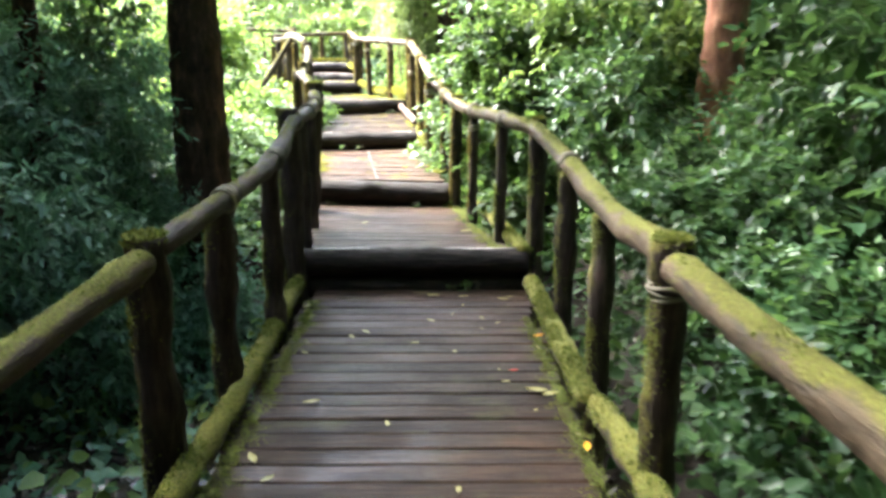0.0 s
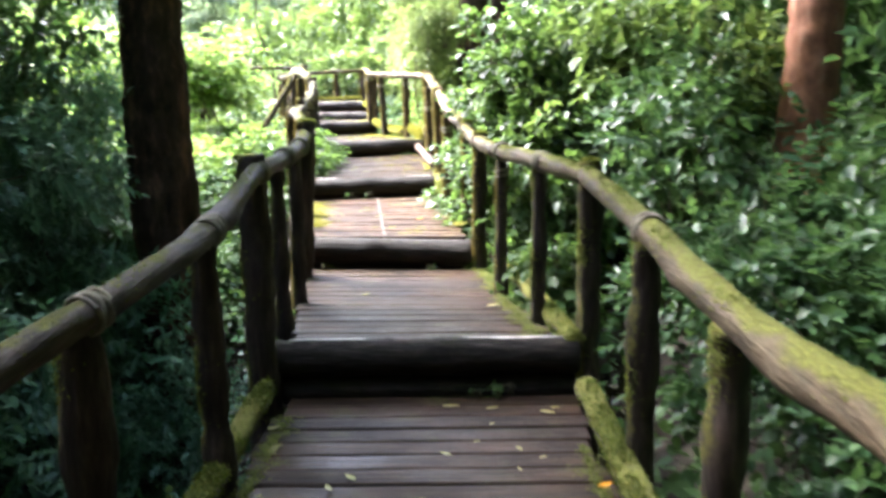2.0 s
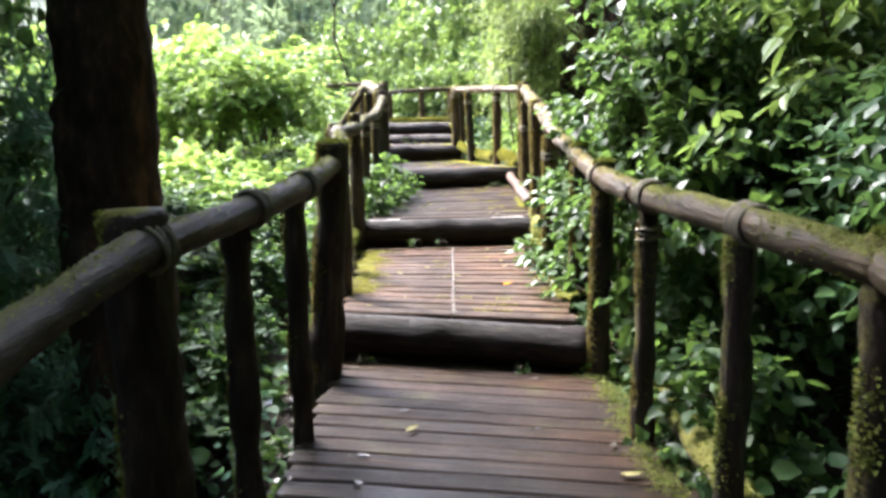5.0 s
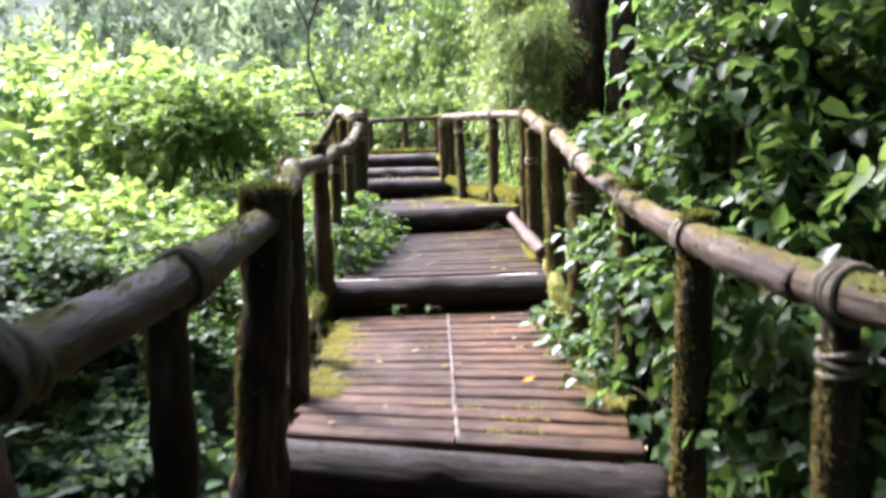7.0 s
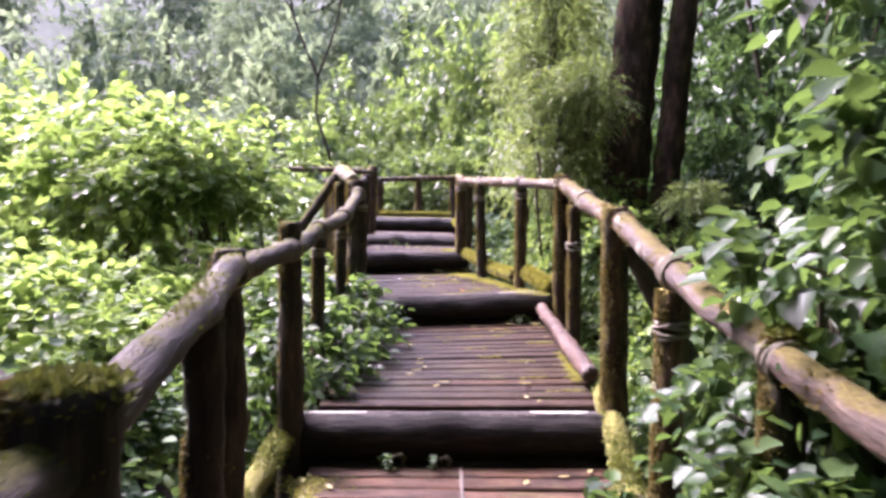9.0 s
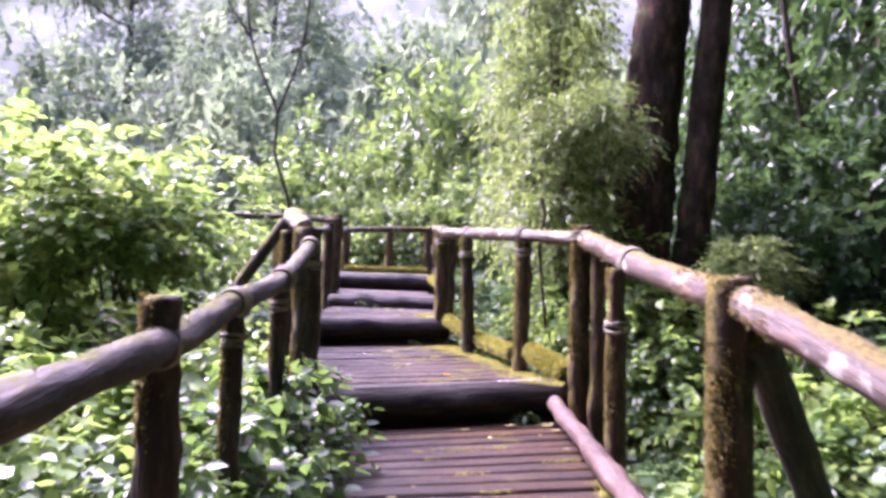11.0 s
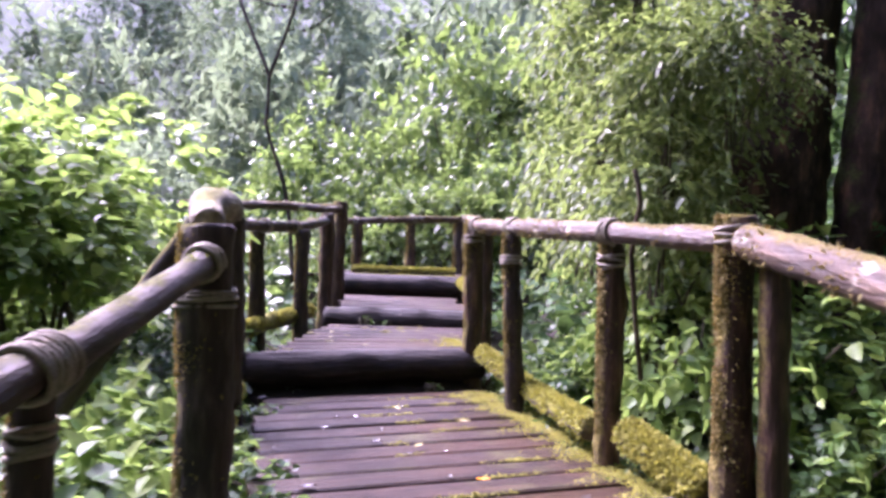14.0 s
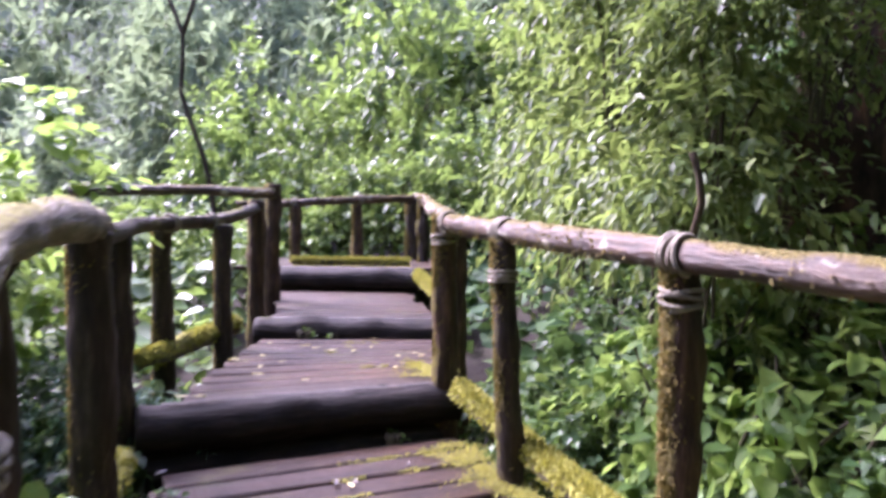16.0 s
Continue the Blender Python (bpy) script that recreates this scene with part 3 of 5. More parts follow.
def railing(label, rails, posts, seed):
    """rails: (points, radii, material). posts: (x, y, top, radius, material, lashed height or None, lean x, lean y)."""
    x, y = posts[0][0], posts[0][1]
    ob = thing("railing", (x, y, float(ground(x, y))), label, "railing", "railings of the boardwalk")
    for n, (pts, radii, material) in enumerate(rails):
        bar = log_part("rail", pts, radii, material, ob, "", seed + n, 16, 0.075, 7)
        if material is RAIL_MOSSY:
            part("moss", fuzz(pts, radii, 5200, seed + n, (-0.2, 0, 1), 0.010, 0.7, 0.55), MOSS_GREEN, bar, "soft yellow-green moss")["kind"] = "stuff"
        elif material is RAIL_RED:
            part("moss", fuzz(pts, radii, 2600, seed + n, (0, 0, -0.1), 0.013, 0.9, 0.36), MOSS_RUST, bar, "ragged brown-green moss")["kind"] = "stuff"
        else:
            part("moss", fuzz(pts, radii, 1500, seed + n, (0, 0, 1), 0.010, 0.6, 0.32), MOSS_GREEN, bar, "thin green moss")["kind"] = "stuff"
    for n, (x, y, top, r, material, tie, lx, ly) in enumerate(posts):
        foot = (x + lx, y + ly, float(ground(x, y)) - 0.25)
        lash = None
        if tie:
            # the turn of rope lies round the rail that passes nearest
            best = None
            for pts, radii, _ in rails:
                line = spline(pts, 0.07)
                for a, b in zip(line, line[1:]):
                    gap = (a.xy - Vector((x, y))).length
                    if best is None or gap < best[0]:
                        best = (gap, a, b - a, max(radii))
            lash = (best[1], best[2], best[3], tie)
        made = post(ob, foot, (x, y, top), r, material, seed + 40 + n, lash)
        for bx, by, bz in BANDS:
            if abs(bx - x) + abs(by - y) < 0.02:
                part("lashing", coil((x, y, bz), (0, 0, 1), r + 0.005, 0.0066, 4, seed + n), ROPE, made, "pale rope wound round the post")
        if not tie and y > 10.5 and material is POST_RED:
            continue
        low = Vector(foot).lerp(Vector((x, y, top)), 0.25)
        part("moss", fuzz([low, (x, y, top)], (r, r), (11000 if r > 0.05 else 5500) if y > 6 else 3000, seed + n, (-1.0, -0.25, 0.1), 0.012, 0.48, 0.66 if y > 6 else 0.42), MOSS_GREEN if y < 5 else MOSS_RUST, made, "shaggy moss")["kind"] = "stuff"
    return ob


railing("mossy round-log handrail on posts beside the shaded boardwalk",
        [([(1.10, -2.2, 0.83), (1.06, 0.0, 0.85), (1.0, 0.9, 0.86), (0.975, 1.62, 0.865)], (0.060, 0.056), RAIL_MOSSY),
         ([(0.985, 1.70, 0.89), (0.95, 2.52, 0.88), (0.90, 3.5, 0.99), (0.83, 4.36, 1.085)], (0.054, 0.050), RAIL_MOSSY),
         ([(0.83, 4.34, 1.08), (0.66, 4.85, 1.11), (0.46, 5.5, 1.13), (0.32, 6.22, 1.15)], (0.050, 0.046), RAIL_MOSSY)],
        [(1.05, 0.35, 0.80, 0.055, POST, 3, 0, 0), (0.975, 1.68, 0.95, 0.065, POST, 5, 0.02, 0.02), (0.94, 2.55, 0.86, 0.055, POST, 0, 0, 0),
         (0.90, 3.35, 0.94, 0.055, POST, 3, 0, 0.05), (0.85, 4.38, 1.15, 0.058, POST, 0, 0.02, 0.02), (0.64, 4.86, 1.08, 0.042, POST, 4, 0, 0),
         (0.46, 5.52, 1.10, 0.039, POST, 4, -0.02, 0)], 10)
railing("grey-brown log handrail half hidden in climbing leaves",
        [([(0.42, 5.62, 1.13), (0.31, 6.30, 1.16), (0.24, 7.0, 1.20), (0.20, 7.3, 1.24)], (0.047, 0.042), RAIL_RED),
         ([(0.22, 7.2, 1.22), (0.06, 7.75, 1.37), (-0.06, 8.68, 1.54)], (0.044, 0.046), RAIL_RED)],
        [(0.33, 6.30, 1.22, 0.050, POST, 4, -0.03, 0.02), (0.23, 7.22, 1.28, 0.052, POST, 3, 0, 0), (0.04, 7.80, 1.33, 0.050, POST_RED, 4, 0, 0)], 110)
railing("stripped reddish log handrail lashed to thick posts",
        [([(-0.05, 8.62, 1.53), (-0.17, 9.8, 1.64), (-0.31, 11.02, 1.80)], (0.049, 0.053), RAIL_RED),
         ([(-0.32, 11.06, 1.80), (-0.68, 11.62, 1.84), (-1.08, 12.45, 1.88), (-1.40, 13.2, 1.92)], (0.042, 0.040), RAIL_RED)],
        [(-0.08, 8.74, 1.61, 0.060, POST_RED, 5, 0.03, 0), (-0.25, 9.92, 1.63, 0.041, POST_RED, 4, 0.03, 0.02), (-0.33, 11.07, 1.88, 0.058, POST_RED, 4, 0.02, 0.02),
         (-0.235, 11.00, 1.78, 0.045, POST_RED, 0, 0.02, 0.0),
         (-0.67, 11.63, 1.80, 0.046, POST_RED, 4, 0.01, 0), (-1.12, 12.5, 1.86, 0.047, POST, 4, 0.08, 0.02), (-1.40, 13.22, 1.96, 0.055, POST_RED, 3, 0.02, 0)], 210)
railing("far log handrail round the landing",
        [([(-1.38, 13.2, 1.93), (-1.62, 14.8, 2.02), (-2.0, 17.6, 2.18), (-2.15, 18.2, 2.22)], (0.048, 0.045), RAIL_RED),
         ([(-2.1, 18.2, 2.20), (-2.8, 17.6, 2.16), (-3.35, 17.4, 2.12), (-3.9, 17.2, 2.10)], (0.042, 0.04), RAIL_RED)],
        [(-1.36, 13.55, 1.90, 0.045, POST_RED, 0, 0, 0), (-2.02, 17.7, 2.2, 0.06, POST, 0, 0, 0), (-2.2, 18.15, 2.24, 0.075, POST, 3, 0, 0),
         (-2.72, 17.65, 2.12, 0.055, POST_RED, 3, 0, 0), (-3.33, 17.4, 2.1, 0.055, POST_RED, 3, 0, 0)], 310)
railing("damp log handrail with rope lashings beside dark litter",
        [([(-0.95, -2.2, 0.62), (-0.86, 0.9, 0.78), (-0.80, 1.74, 0.84)], (0.053, 0.05), RAIL_MOSSY),
         ([(-0.78, 1.78, 0.88), (-0.72, 2.6, 0.94), (-0.70, 3.3, 1.0), (-0.76, 4.16, 1.14)], (0.046, 0.045), RAIL_DARK),
         ([(-0.76, 4.12, 1.13), (-0.80, 5.2, 1.18), (-0.95, 6.10, 1.225)], (0.044, 0.048), RAIL_DARK)],
        [(-0.82, 1.80, 0.92, 0.075, POST, 0, 0.0, 0.0), (-0.76, 2.45, 0.88, 0.06, POST, 4, 0, 0), (-0.73, 3.30, 0.95, 0.055, POST, 5, 0, 0), (-0.80, 4.20, 1.22, 0.074, POST, 4, 0, 0),
         (-0.82, 4.75, 1.14, 0.045, POST, 3, 0, 0), (-0.86, 5.35, 1.17, 0.043, POST, 3, 0, 0), (-0.95, 6.16, 1.33, 0.078, POST, 0, -0.12, -0.05)], 410)
railing("dark damp log handrail with pale rope turns over bright plants",
        [([(-0.95, 6.16, 1.25), (-1.15, 6.9, 1.33), (-1.34, 7.5, 1.39)], (0.043, 0.043), RAIL_DARK),
         ([(-1.34, 7.5, 1.37), (-1.44, 8.3, 1.41)], (0.042, 0.042), RAIL_DARK),
         ([(-1.45, 8.3, 1.40), (-1.56, 9.0, 1.47), (-1.64, 9.7, 1.54), (-1.78, 10.55, 1.71)], (0.039, 0.037), RAIL_DARK)],
        [(-1.16, 6.95, 1.34, 0.048, POST, 0, 0, 0), (-1.37, 7.52, 1.44, 0.053, POST, 3, 0, 0), (-1.46, 8.33, 1.52, 0.047, POST, 2, 0, 0), (-1.56, 9.0, 1.43, 0.031, POST, 5, 0, 0),
         (-1.66, 9.72, 1.52, 0.029, POST, 6, 0, 0), (-1.81, 10.58, 1.80, 0.074, POST, 3, 0.02, 0.0)], 510)
railing("mossy rope-bound log handrail at the bend",
        [([(-1.86, 10.68, 1.80), (-2.03, 11.0, 1.88), (-2.18, 11.45, 1.91), (-2.36, 11.9, 1.90)], (0.052, 0.054), RAIL_PALE),
         ([(-2.34, 11.84, 1.89), (-2.62, 12.5, 1.87), (-2.9, 13.3, 1.90), (-2.86, 14.1, 1.92), (-2.94, 15.05, 2.02)], (0.040, 0.038), RAIL_DARK),
         ([(-2.94, 15.5, 2.14), (-3.6, 15.3, 2.16), (-4.4, 15.1, 2.14)], (0.04, 0.04), RAIL_RED)],
        [(-2.05, 11.0, 1.80, 0.05, POST, 0, 0, 0), (-2.34, 11.84, 1.88, 0.06, POST, 6, 0.03, -0.02), (-2.42, 12.0, 1.86, 0.055, POST, 0, 0, 0), (-2.66, 12.6, 1.86, 0.05, POST, 0, 0, 0), (-2.96, 13.6, 1.88, 0.05, POST, 3, 0, 0),
         (-2.80, 14.05, 1.9, 0.05, POST, 3, 0, 0), (-2.94, 15.05, 2.08, 0.065, POST_RED, 0, 0, 0), (-2.97, 15.55, 2.22, 0.065, POST_RED, 0, -0.05, 0)], 610)


CAPS = [(-0.82, 1.80, 0.92, 0.075), (0.975, 1.68, 0.95, 0.066), (0.33, 6.30, 1.22, 0.05), (0.23, 7.22, 1.28, 0.05), (-0.95, 6.16, 1.33, 0.074), (0.85, 4.38, 1.15, 0.05)]
for n, (x, y, top, r) in enumerate(CAPS):
    rng = np.random.default_rng(500 + n)
    m = 900
    turn, reach = rng.uniform(0, 6.283, m), r * np.sqrt(rng.random(m)) * 1.04
    root = np.stack([x + reach * np.cos(turn), y + reach * np.sin(turn), top - 0.002 + 0.012 * (1 - (reach / r) ** 2) - 0.02 * (reach > r * 0.97)], 1)
    tuft = leaves(rng, root, rng.normal(0, 0.8, (m, 3)) + [0, 0, 0.6], 0.016 * rng.uniform(0.5, 1.4, m), 0.5, 0.1, 0.1)
    cap = mesh_object("moss_cap", tuft[0], tuft[1], MOSS_GREEN, (x, y, top))
    cap.location = (x, y, top)
    tagged(cap, "soft green moss cushion on top of a post", "moss", "moss on the boardwalk", "stuff")


def brace(label, a, b, r, material, seed, name="brace_log"):
    ob = thing(name, b, label, "log")
    log_part("log", [a, b], (r, r), material, ob, "", seed, 12, 0.06, 2)


brace("leaning dark brace log behind a rail post", (-0.03, 8.70, 1.46), (0.62, 9.6, 0.35), 0.055, POST, 700)
brace("leaning dark brace log under the bent handrail", (-2.16, 11.24, 1.87), (-2.98, 10.95, 0.55), 0.04, POST, 701)

# ---- kerb logs along the deck's edges ----
def kerb(points, radii, material, label, seed):
    ob = thing("kerb_log", points[0], label, "log", "kerb logs of the boardwalk")
    bar = log_part("log", points, radii, material, ob, "", seed, 14, 0.16, 5)
    if material is KERB:
        part("moss", fuzz(points, radii, 6000, seed, (0, 0, 1), 0.022 if points[0][1] > 8 else 0.016, 1.0, 0.72), MOSS if points[0][1] > 8 else MOSS_GREEN, bar, "thick yellow-green moss")["kind"] = "stuff"


MOSSED = "moss-covered round log lying along the deck edge"
kerb([(0.98, -1.0, 0.06), (0.95, 1.6, 0.06), (0.90, 2.3, 0.05)], (0.06, 0.055), KERB, MOSSED, 720)
kerb([(0.86, 2.3, 0.06), (0.80, 4.05, 0.10)], (0.052, 0.05), KERB, MOSSED, 721)
kerb([(0.78, 4.3, 0.24), (0.60, 5.6, 0.25), (0.48, 6.3, 0.25)], (0.05, 0.048), KERB, MOSSED, 722)
kerb([(-0.76, -1.0, 0.06), (-0.70, 1.9, 0.06), (-0.72, 3.0, 0.06)], (0.055, 0.05), KERB, MOSSED, 723)
kerb([(-0.72, 3.0, 0.06), (-0.76, 4.1, 0.08)], (0.05, 0.05), KERB, MOSSED, 724)
kerb([(-1.22, 6.85, 0.45), (-1.38, 7.55, 0.49)], (0.05, 0.055), RAIL_DARK, "bare damp log lying along the deck edge", 725)
kerb([(-1.40, 7.6, 0.50), (-1.52, 8.6, 0.62)], (0.05, 0.05), KERB, MOSSED, 726)
kerb([(-0.46, 10.97, 0.86), (-0.16, 9.10, 0.76)], (0.045, 0.05), PINK, "peeled pinkish log lying along the deck edge", 727)
kerb([(-0.38, 11.15, 1.0), (-0.60, 11.52, 1.09)], (0.06, 0.055), KERB, "short log end thick with yellow moss", 728)
kerb([(-0.72, 11.75, 1.05), (-1.0, 12.5, 1.06), (-1.32, 13.1, 1.16)], (0.05, 0.045), KERB, MOSSED, 729)
kerb([(-2.95, 13.3, 1.2), (-2.82, 14.3, 1.27)], (0.05, 0.05), KERB, MOSSED, 730)
kerb([(-2.25, 11.6, 0.97), (-2.56, 12.4, 1.0)], (0.05, 0.05), KERB, MOSSED, 731)
kerb([(-1.50, 14.8, 1.36), (-1.9, 16.3, 1.46)], (0.045, 0.045), KERB, MOSSED, 732)
kerb([(-3.1, 16.5, 1.56), (-2.0, 16.5, 1.56)], (0.03, 0.03), KERB, MOSSED, 733)
kerb([(-0.02, 8.0, 0.45), (-0.10, 8.95, 0.72)], (0.055, 0.05), KERB, MOSSED, 734)

# ---- trees ----
def standing(ob, x, y, spin=0.0, scale=1.0, tall=1.0):
    return placed(ob, x, y, float(ground(x, y)), spin, scale, tall)


def standing_copy(ob, x, y, spin=0.0, scale=1.0, tall=1.0):
    return copied(ob, x, y, float(ground(x, y)), spin, scale, tall)


TALL = tree("tree", 21, 11.0, 0.42, 3.6, 0.5, 2400, 0.16, LEAF_MID, BARK_RUST, "dark-trunked forest tree with a spreading leafy crown")
standing(TALL, -1.90, 5.75, 20, 1.06)
RED = tree("tree", 22, 11.5, 0.37, 3.4, 0.55, 2200, 0.16, LEAF_MID, BARK_RED, "tall tree with flaking orange-red bark")
standing(RED, 2.75, 6.4, 70)
TWIN = tree("tree", 23, 12.0, 0.46, 3.6, 0.5, 800, 0.16, LEAF_DEEP, BARK_RUST, "thick mossy twin-stemmed forest tree on the bank", lean=0.13)
standing(TWIN, 0.20, 13.0, -22)
SECOND = tree("tree", 24, 11.0, 0.27, 2.8, 0.55, 800, 0.15, LEAF_DEEP, BARK_RUST, "slimmer mossy stem beside the thick tree", lean=0.10)
standing(SECOND, 0.60, 12.9, -22)
FAR_A = tree("tree", 31, 10.0, 0.36, 3.8, 0.22, 2400, 0.20, LEAF_FAR, BARK, "far woods tree with haze put into its pale leaf colour")
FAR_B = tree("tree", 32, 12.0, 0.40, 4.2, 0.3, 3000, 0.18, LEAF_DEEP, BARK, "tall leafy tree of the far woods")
FAR_C = tree("tree", 33, 8.0, 0.26, 3.2, 0.12, 2200, 0.18, LEAF_FAR, BARK, "low-branched far tree with haze put into its leaf colour")
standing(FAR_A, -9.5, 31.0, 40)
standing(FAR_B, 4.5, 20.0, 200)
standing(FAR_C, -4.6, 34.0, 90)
WOODS = random.Random(5)
for n in range(84):
    a = 2 * math.pi * (n + WOODS.uniform(-0.35, 0.35)) / 42
    ahead = math.cos(a) > 0.2 and math.sin(a) < 0.35
    r = (14 if n < 42 else 24) + WOODS.uniform(-1.5, 5) + (16 if ahead else 0)
    x, y = -1 + r * math.sin(a), 9 + r * math.cos(a)
    if ahead and n % 3 != 0 or x < -4 and 4 < y < 20 and r < 24:
        continue
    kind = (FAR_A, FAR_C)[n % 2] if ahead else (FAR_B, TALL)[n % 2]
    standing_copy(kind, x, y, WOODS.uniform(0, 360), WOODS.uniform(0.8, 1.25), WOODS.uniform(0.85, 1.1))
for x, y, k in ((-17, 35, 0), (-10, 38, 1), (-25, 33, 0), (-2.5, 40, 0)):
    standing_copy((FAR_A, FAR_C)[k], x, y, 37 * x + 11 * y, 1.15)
# close woods behind the start and on the right, added out of view against light
for n in range(34):
    a = radians(62 + 236 * (n + WOODS.uniform(-0.4, 0.4)) / 34)
    if n % 2:
        r = WOODS.uniform(8.5, 11)
    else:
        r = WOODS.uniform(12, 16)
    x, y = 0.5 + r * math.sin(a), 4.5 + r * math.cos(a)
    if x < -4 and y > 3.5:
        continue
    standing_copy(FAR_B if n % 3 else TALL, x, y, WOODS.uniform(0, 360), WOODS.uniform(0.9, 1.2), WOODS.uniform(0.8, 1.0))
# trees added, mostly out of view, to shade the start and the right bank
for x, y, s in ((3.6, 0.4, 0.9), (3.5, 3.0, 0.85), (2.0, -2.4, 1.0), (-3.3, 5.7, 0.55), (-5.2, 5.2, 0.7), (3.5, 14.4, 0.9), (2.9, 17.6, 0.9), (5.0, 16.0, 1.0), (6.2, 11.0, 0.9), (6.5, 13.8, 1.0), (-3.0, -4.5, 1.1), (5.5, 8.5, 1.0), (4.7, 12.7, 1.0), (-8.5, 4.4, 1.0), (-10.5, 3.0, 1.1), (-9.4, 8.0, 1.0), (1.5, -6.0, 1.0), (2.8, -1.2, 0.9)):
    standing_copy(TALL if x < 0 else FAR_B, x, y, 57 * x + 31 * y, s)

# ---- shrubs ----
S_DEEP = shrub("shrub", 41, (1.0, 1.0, 0.95), 300, 0.125, LEAF_DEEP, "dense dark green shrub with pointed leaves, deepened for shade", per=9, width=0.6)
S_DEEP2 = shrub("shrub", 42, (0.9, 0.9, 1.15), 320, 0.11, LEAF_DEEP, "tall dark green shrub with oval leaves, deepened for shade", per=9, width=0.7)
S_BLUE = shrub("shrub", 43, (0.95, 0.95, 0.6), 330, 0.10, LEAF_BLUE, "low shaded shrub with narrow blue-green leaves", per=11, width=0.42, twig=0.36)
S_MID = shrub("shrub", 44, (1.0, 1.0, 1.0), 320, 0.12, LEAF_MID, "fresh green leafy shrub in the undergrowth", per=9, width=0.62)
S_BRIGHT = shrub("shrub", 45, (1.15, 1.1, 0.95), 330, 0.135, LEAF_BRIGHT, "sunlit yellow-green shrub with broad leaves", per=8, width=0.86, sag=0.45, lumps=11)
S_FINE = shrub("shrub", 46, (0.85, 0.75, 0.95), 330, 0.115, LEAF_GLOSS, "green shrub with drooping wet glossy leaves", per=8, width=0.52, sag=0.75, twig=0.36, lumps=12)
S_FAR = shrub("shrub", 48, (1.0, 1.0, 1.0), 320, 0.13, LEAF_FAR, "distant shrub with haze put into its grey-green leaf colour", per=9, width=0.6)
S_IVY = shrub("climbing_plant", 47, (0.55, 0.6, 0.9), 260, 0.105, LEAF_IVY, "glossy climbing plant with broad heart-shaped leaves", "climber", per=7, width=0.95, sag=0.6, twig=0.26)
S_LOW = shrub("shrub", 51, (0.9, 0.9, 1.0), 240, 0.19, LEAF_LOW, "low leafy shrub on the bank, its shade put into the leaf colour", per=8, width=0.6, twig=0.4)
S_SPRAY = shrub("climbing_plant", 49, (0.26, 0.34, 0.36), 46, 0.095, LEAF_IVY, "spray of broad wet climbing leaves over the deck edge", "climber", per=6, width=0.92, sag=0.7, twig=0.22, lumps=5)
for ob in (S_DEEP, S_DEEP2, S_BLUE, S_MID, S_BRIGHT, S_FINE, S_IVY, S_LOW, S_SPRAY, S_FAR):
    ob.location = (0, 0, 0)
used = set()


def plant(kind, x, y, scale=1.0, tall=1.0, dz=0.0):
    """The first of a kind is the original, the rest are copies."""
    spin = (x * 97 + y * 61) % 360
    z = float(ground(x, y)) + dz
    if kind in used:
        return copied(kind, x, y, z, spin, scale, tall)
    used.add(kind)
    return placed(kind, x, y, z, spin, scale, tall)


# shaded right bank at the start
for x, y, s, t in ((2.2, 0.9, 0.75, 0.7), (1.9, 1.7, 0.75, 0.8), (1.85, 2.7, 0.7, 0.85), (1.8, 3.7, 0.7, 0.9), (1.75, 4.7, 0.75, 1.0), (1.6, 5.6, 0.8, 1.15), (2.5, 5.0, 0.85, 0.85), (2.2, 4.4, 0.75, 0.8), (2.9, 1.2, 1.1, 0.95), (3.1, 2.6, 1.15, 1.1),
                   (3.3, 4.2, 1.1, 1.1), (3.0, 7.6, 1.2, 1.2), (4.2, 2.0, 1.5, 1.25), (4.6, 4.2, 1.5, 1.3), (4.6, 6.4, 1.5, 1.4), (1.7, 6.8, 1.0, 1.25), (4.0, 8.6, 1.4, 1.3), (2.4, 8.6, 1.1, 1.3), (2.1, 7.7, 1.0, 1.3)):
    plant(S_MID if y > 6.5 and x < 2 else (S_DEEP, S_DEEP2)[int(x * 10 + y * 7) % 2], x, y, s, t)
# tall undergrowth, mostly unseen, added to block light behind the start and on the right
CLOSE = random.Random(9)
for n in range(26):
    a = radians(60 + 232 * (n + CLOSE.uniform(-0.3, 0.3)) / 26)
    r = CLOSE.uniform(6.5, 9.5)
    x, y = 0.5 + r * math.sin(a), 4.0 + r * math.cos(a)
    y = y - 1.6 if y < -0.5 and abs(x) < 4 else y
    plant((S_DEEP, S_DEEP2)[n % 2], x, y, CLOSE.uniform(1.8, 2.6), CLOSE.uniform(1.0, 1.4), -0.4)
# shaded left side at the start
for x, y, s, t in ((-2.5, 4.6, 1.0, 1.15), (-3.2, 2.8, 1.2, 1.0), (-3.8, 4.4, 1.3, 1.3), (-1.95, 4.9, 0.6, 1.2), (-2.7, 5.7, 0.8, 1.3), (-3.4, 6.2, 0.9, 1.2), (-2.95, 12.7, 0.5, 1.0)):
    plant(S_BLUE, x, y, s, t, 0.15)
for x, y, s, t, dz in ((-1.62, 5.0, 0.5, 1.2, 0.3), (-2.3, 5.3, 0.8, 1.5, 0.4), (-2.9, 6.0, 0.9, 1.5, 0.5), (-3.3, 5.0, 0.9, 1.6, 0.5), (-3.9, 6.6, 0.9, 1.3, 0.3)):
    plant(S_BLUE, x, y, s, t, dz)
for x, y, s, t, dz in ((-2.5, 3.2, 0.9, 1.0, 1.2), (-3.0, 4.6, 1.1, 1.1, 1.5), (-3.6, 3.4, 1.2, 1.2, 1.8), (-4.4, 5.4, 1.2, 1.3, 0.8)):
    plant(S_BLUE, x, y, s, t, dz)
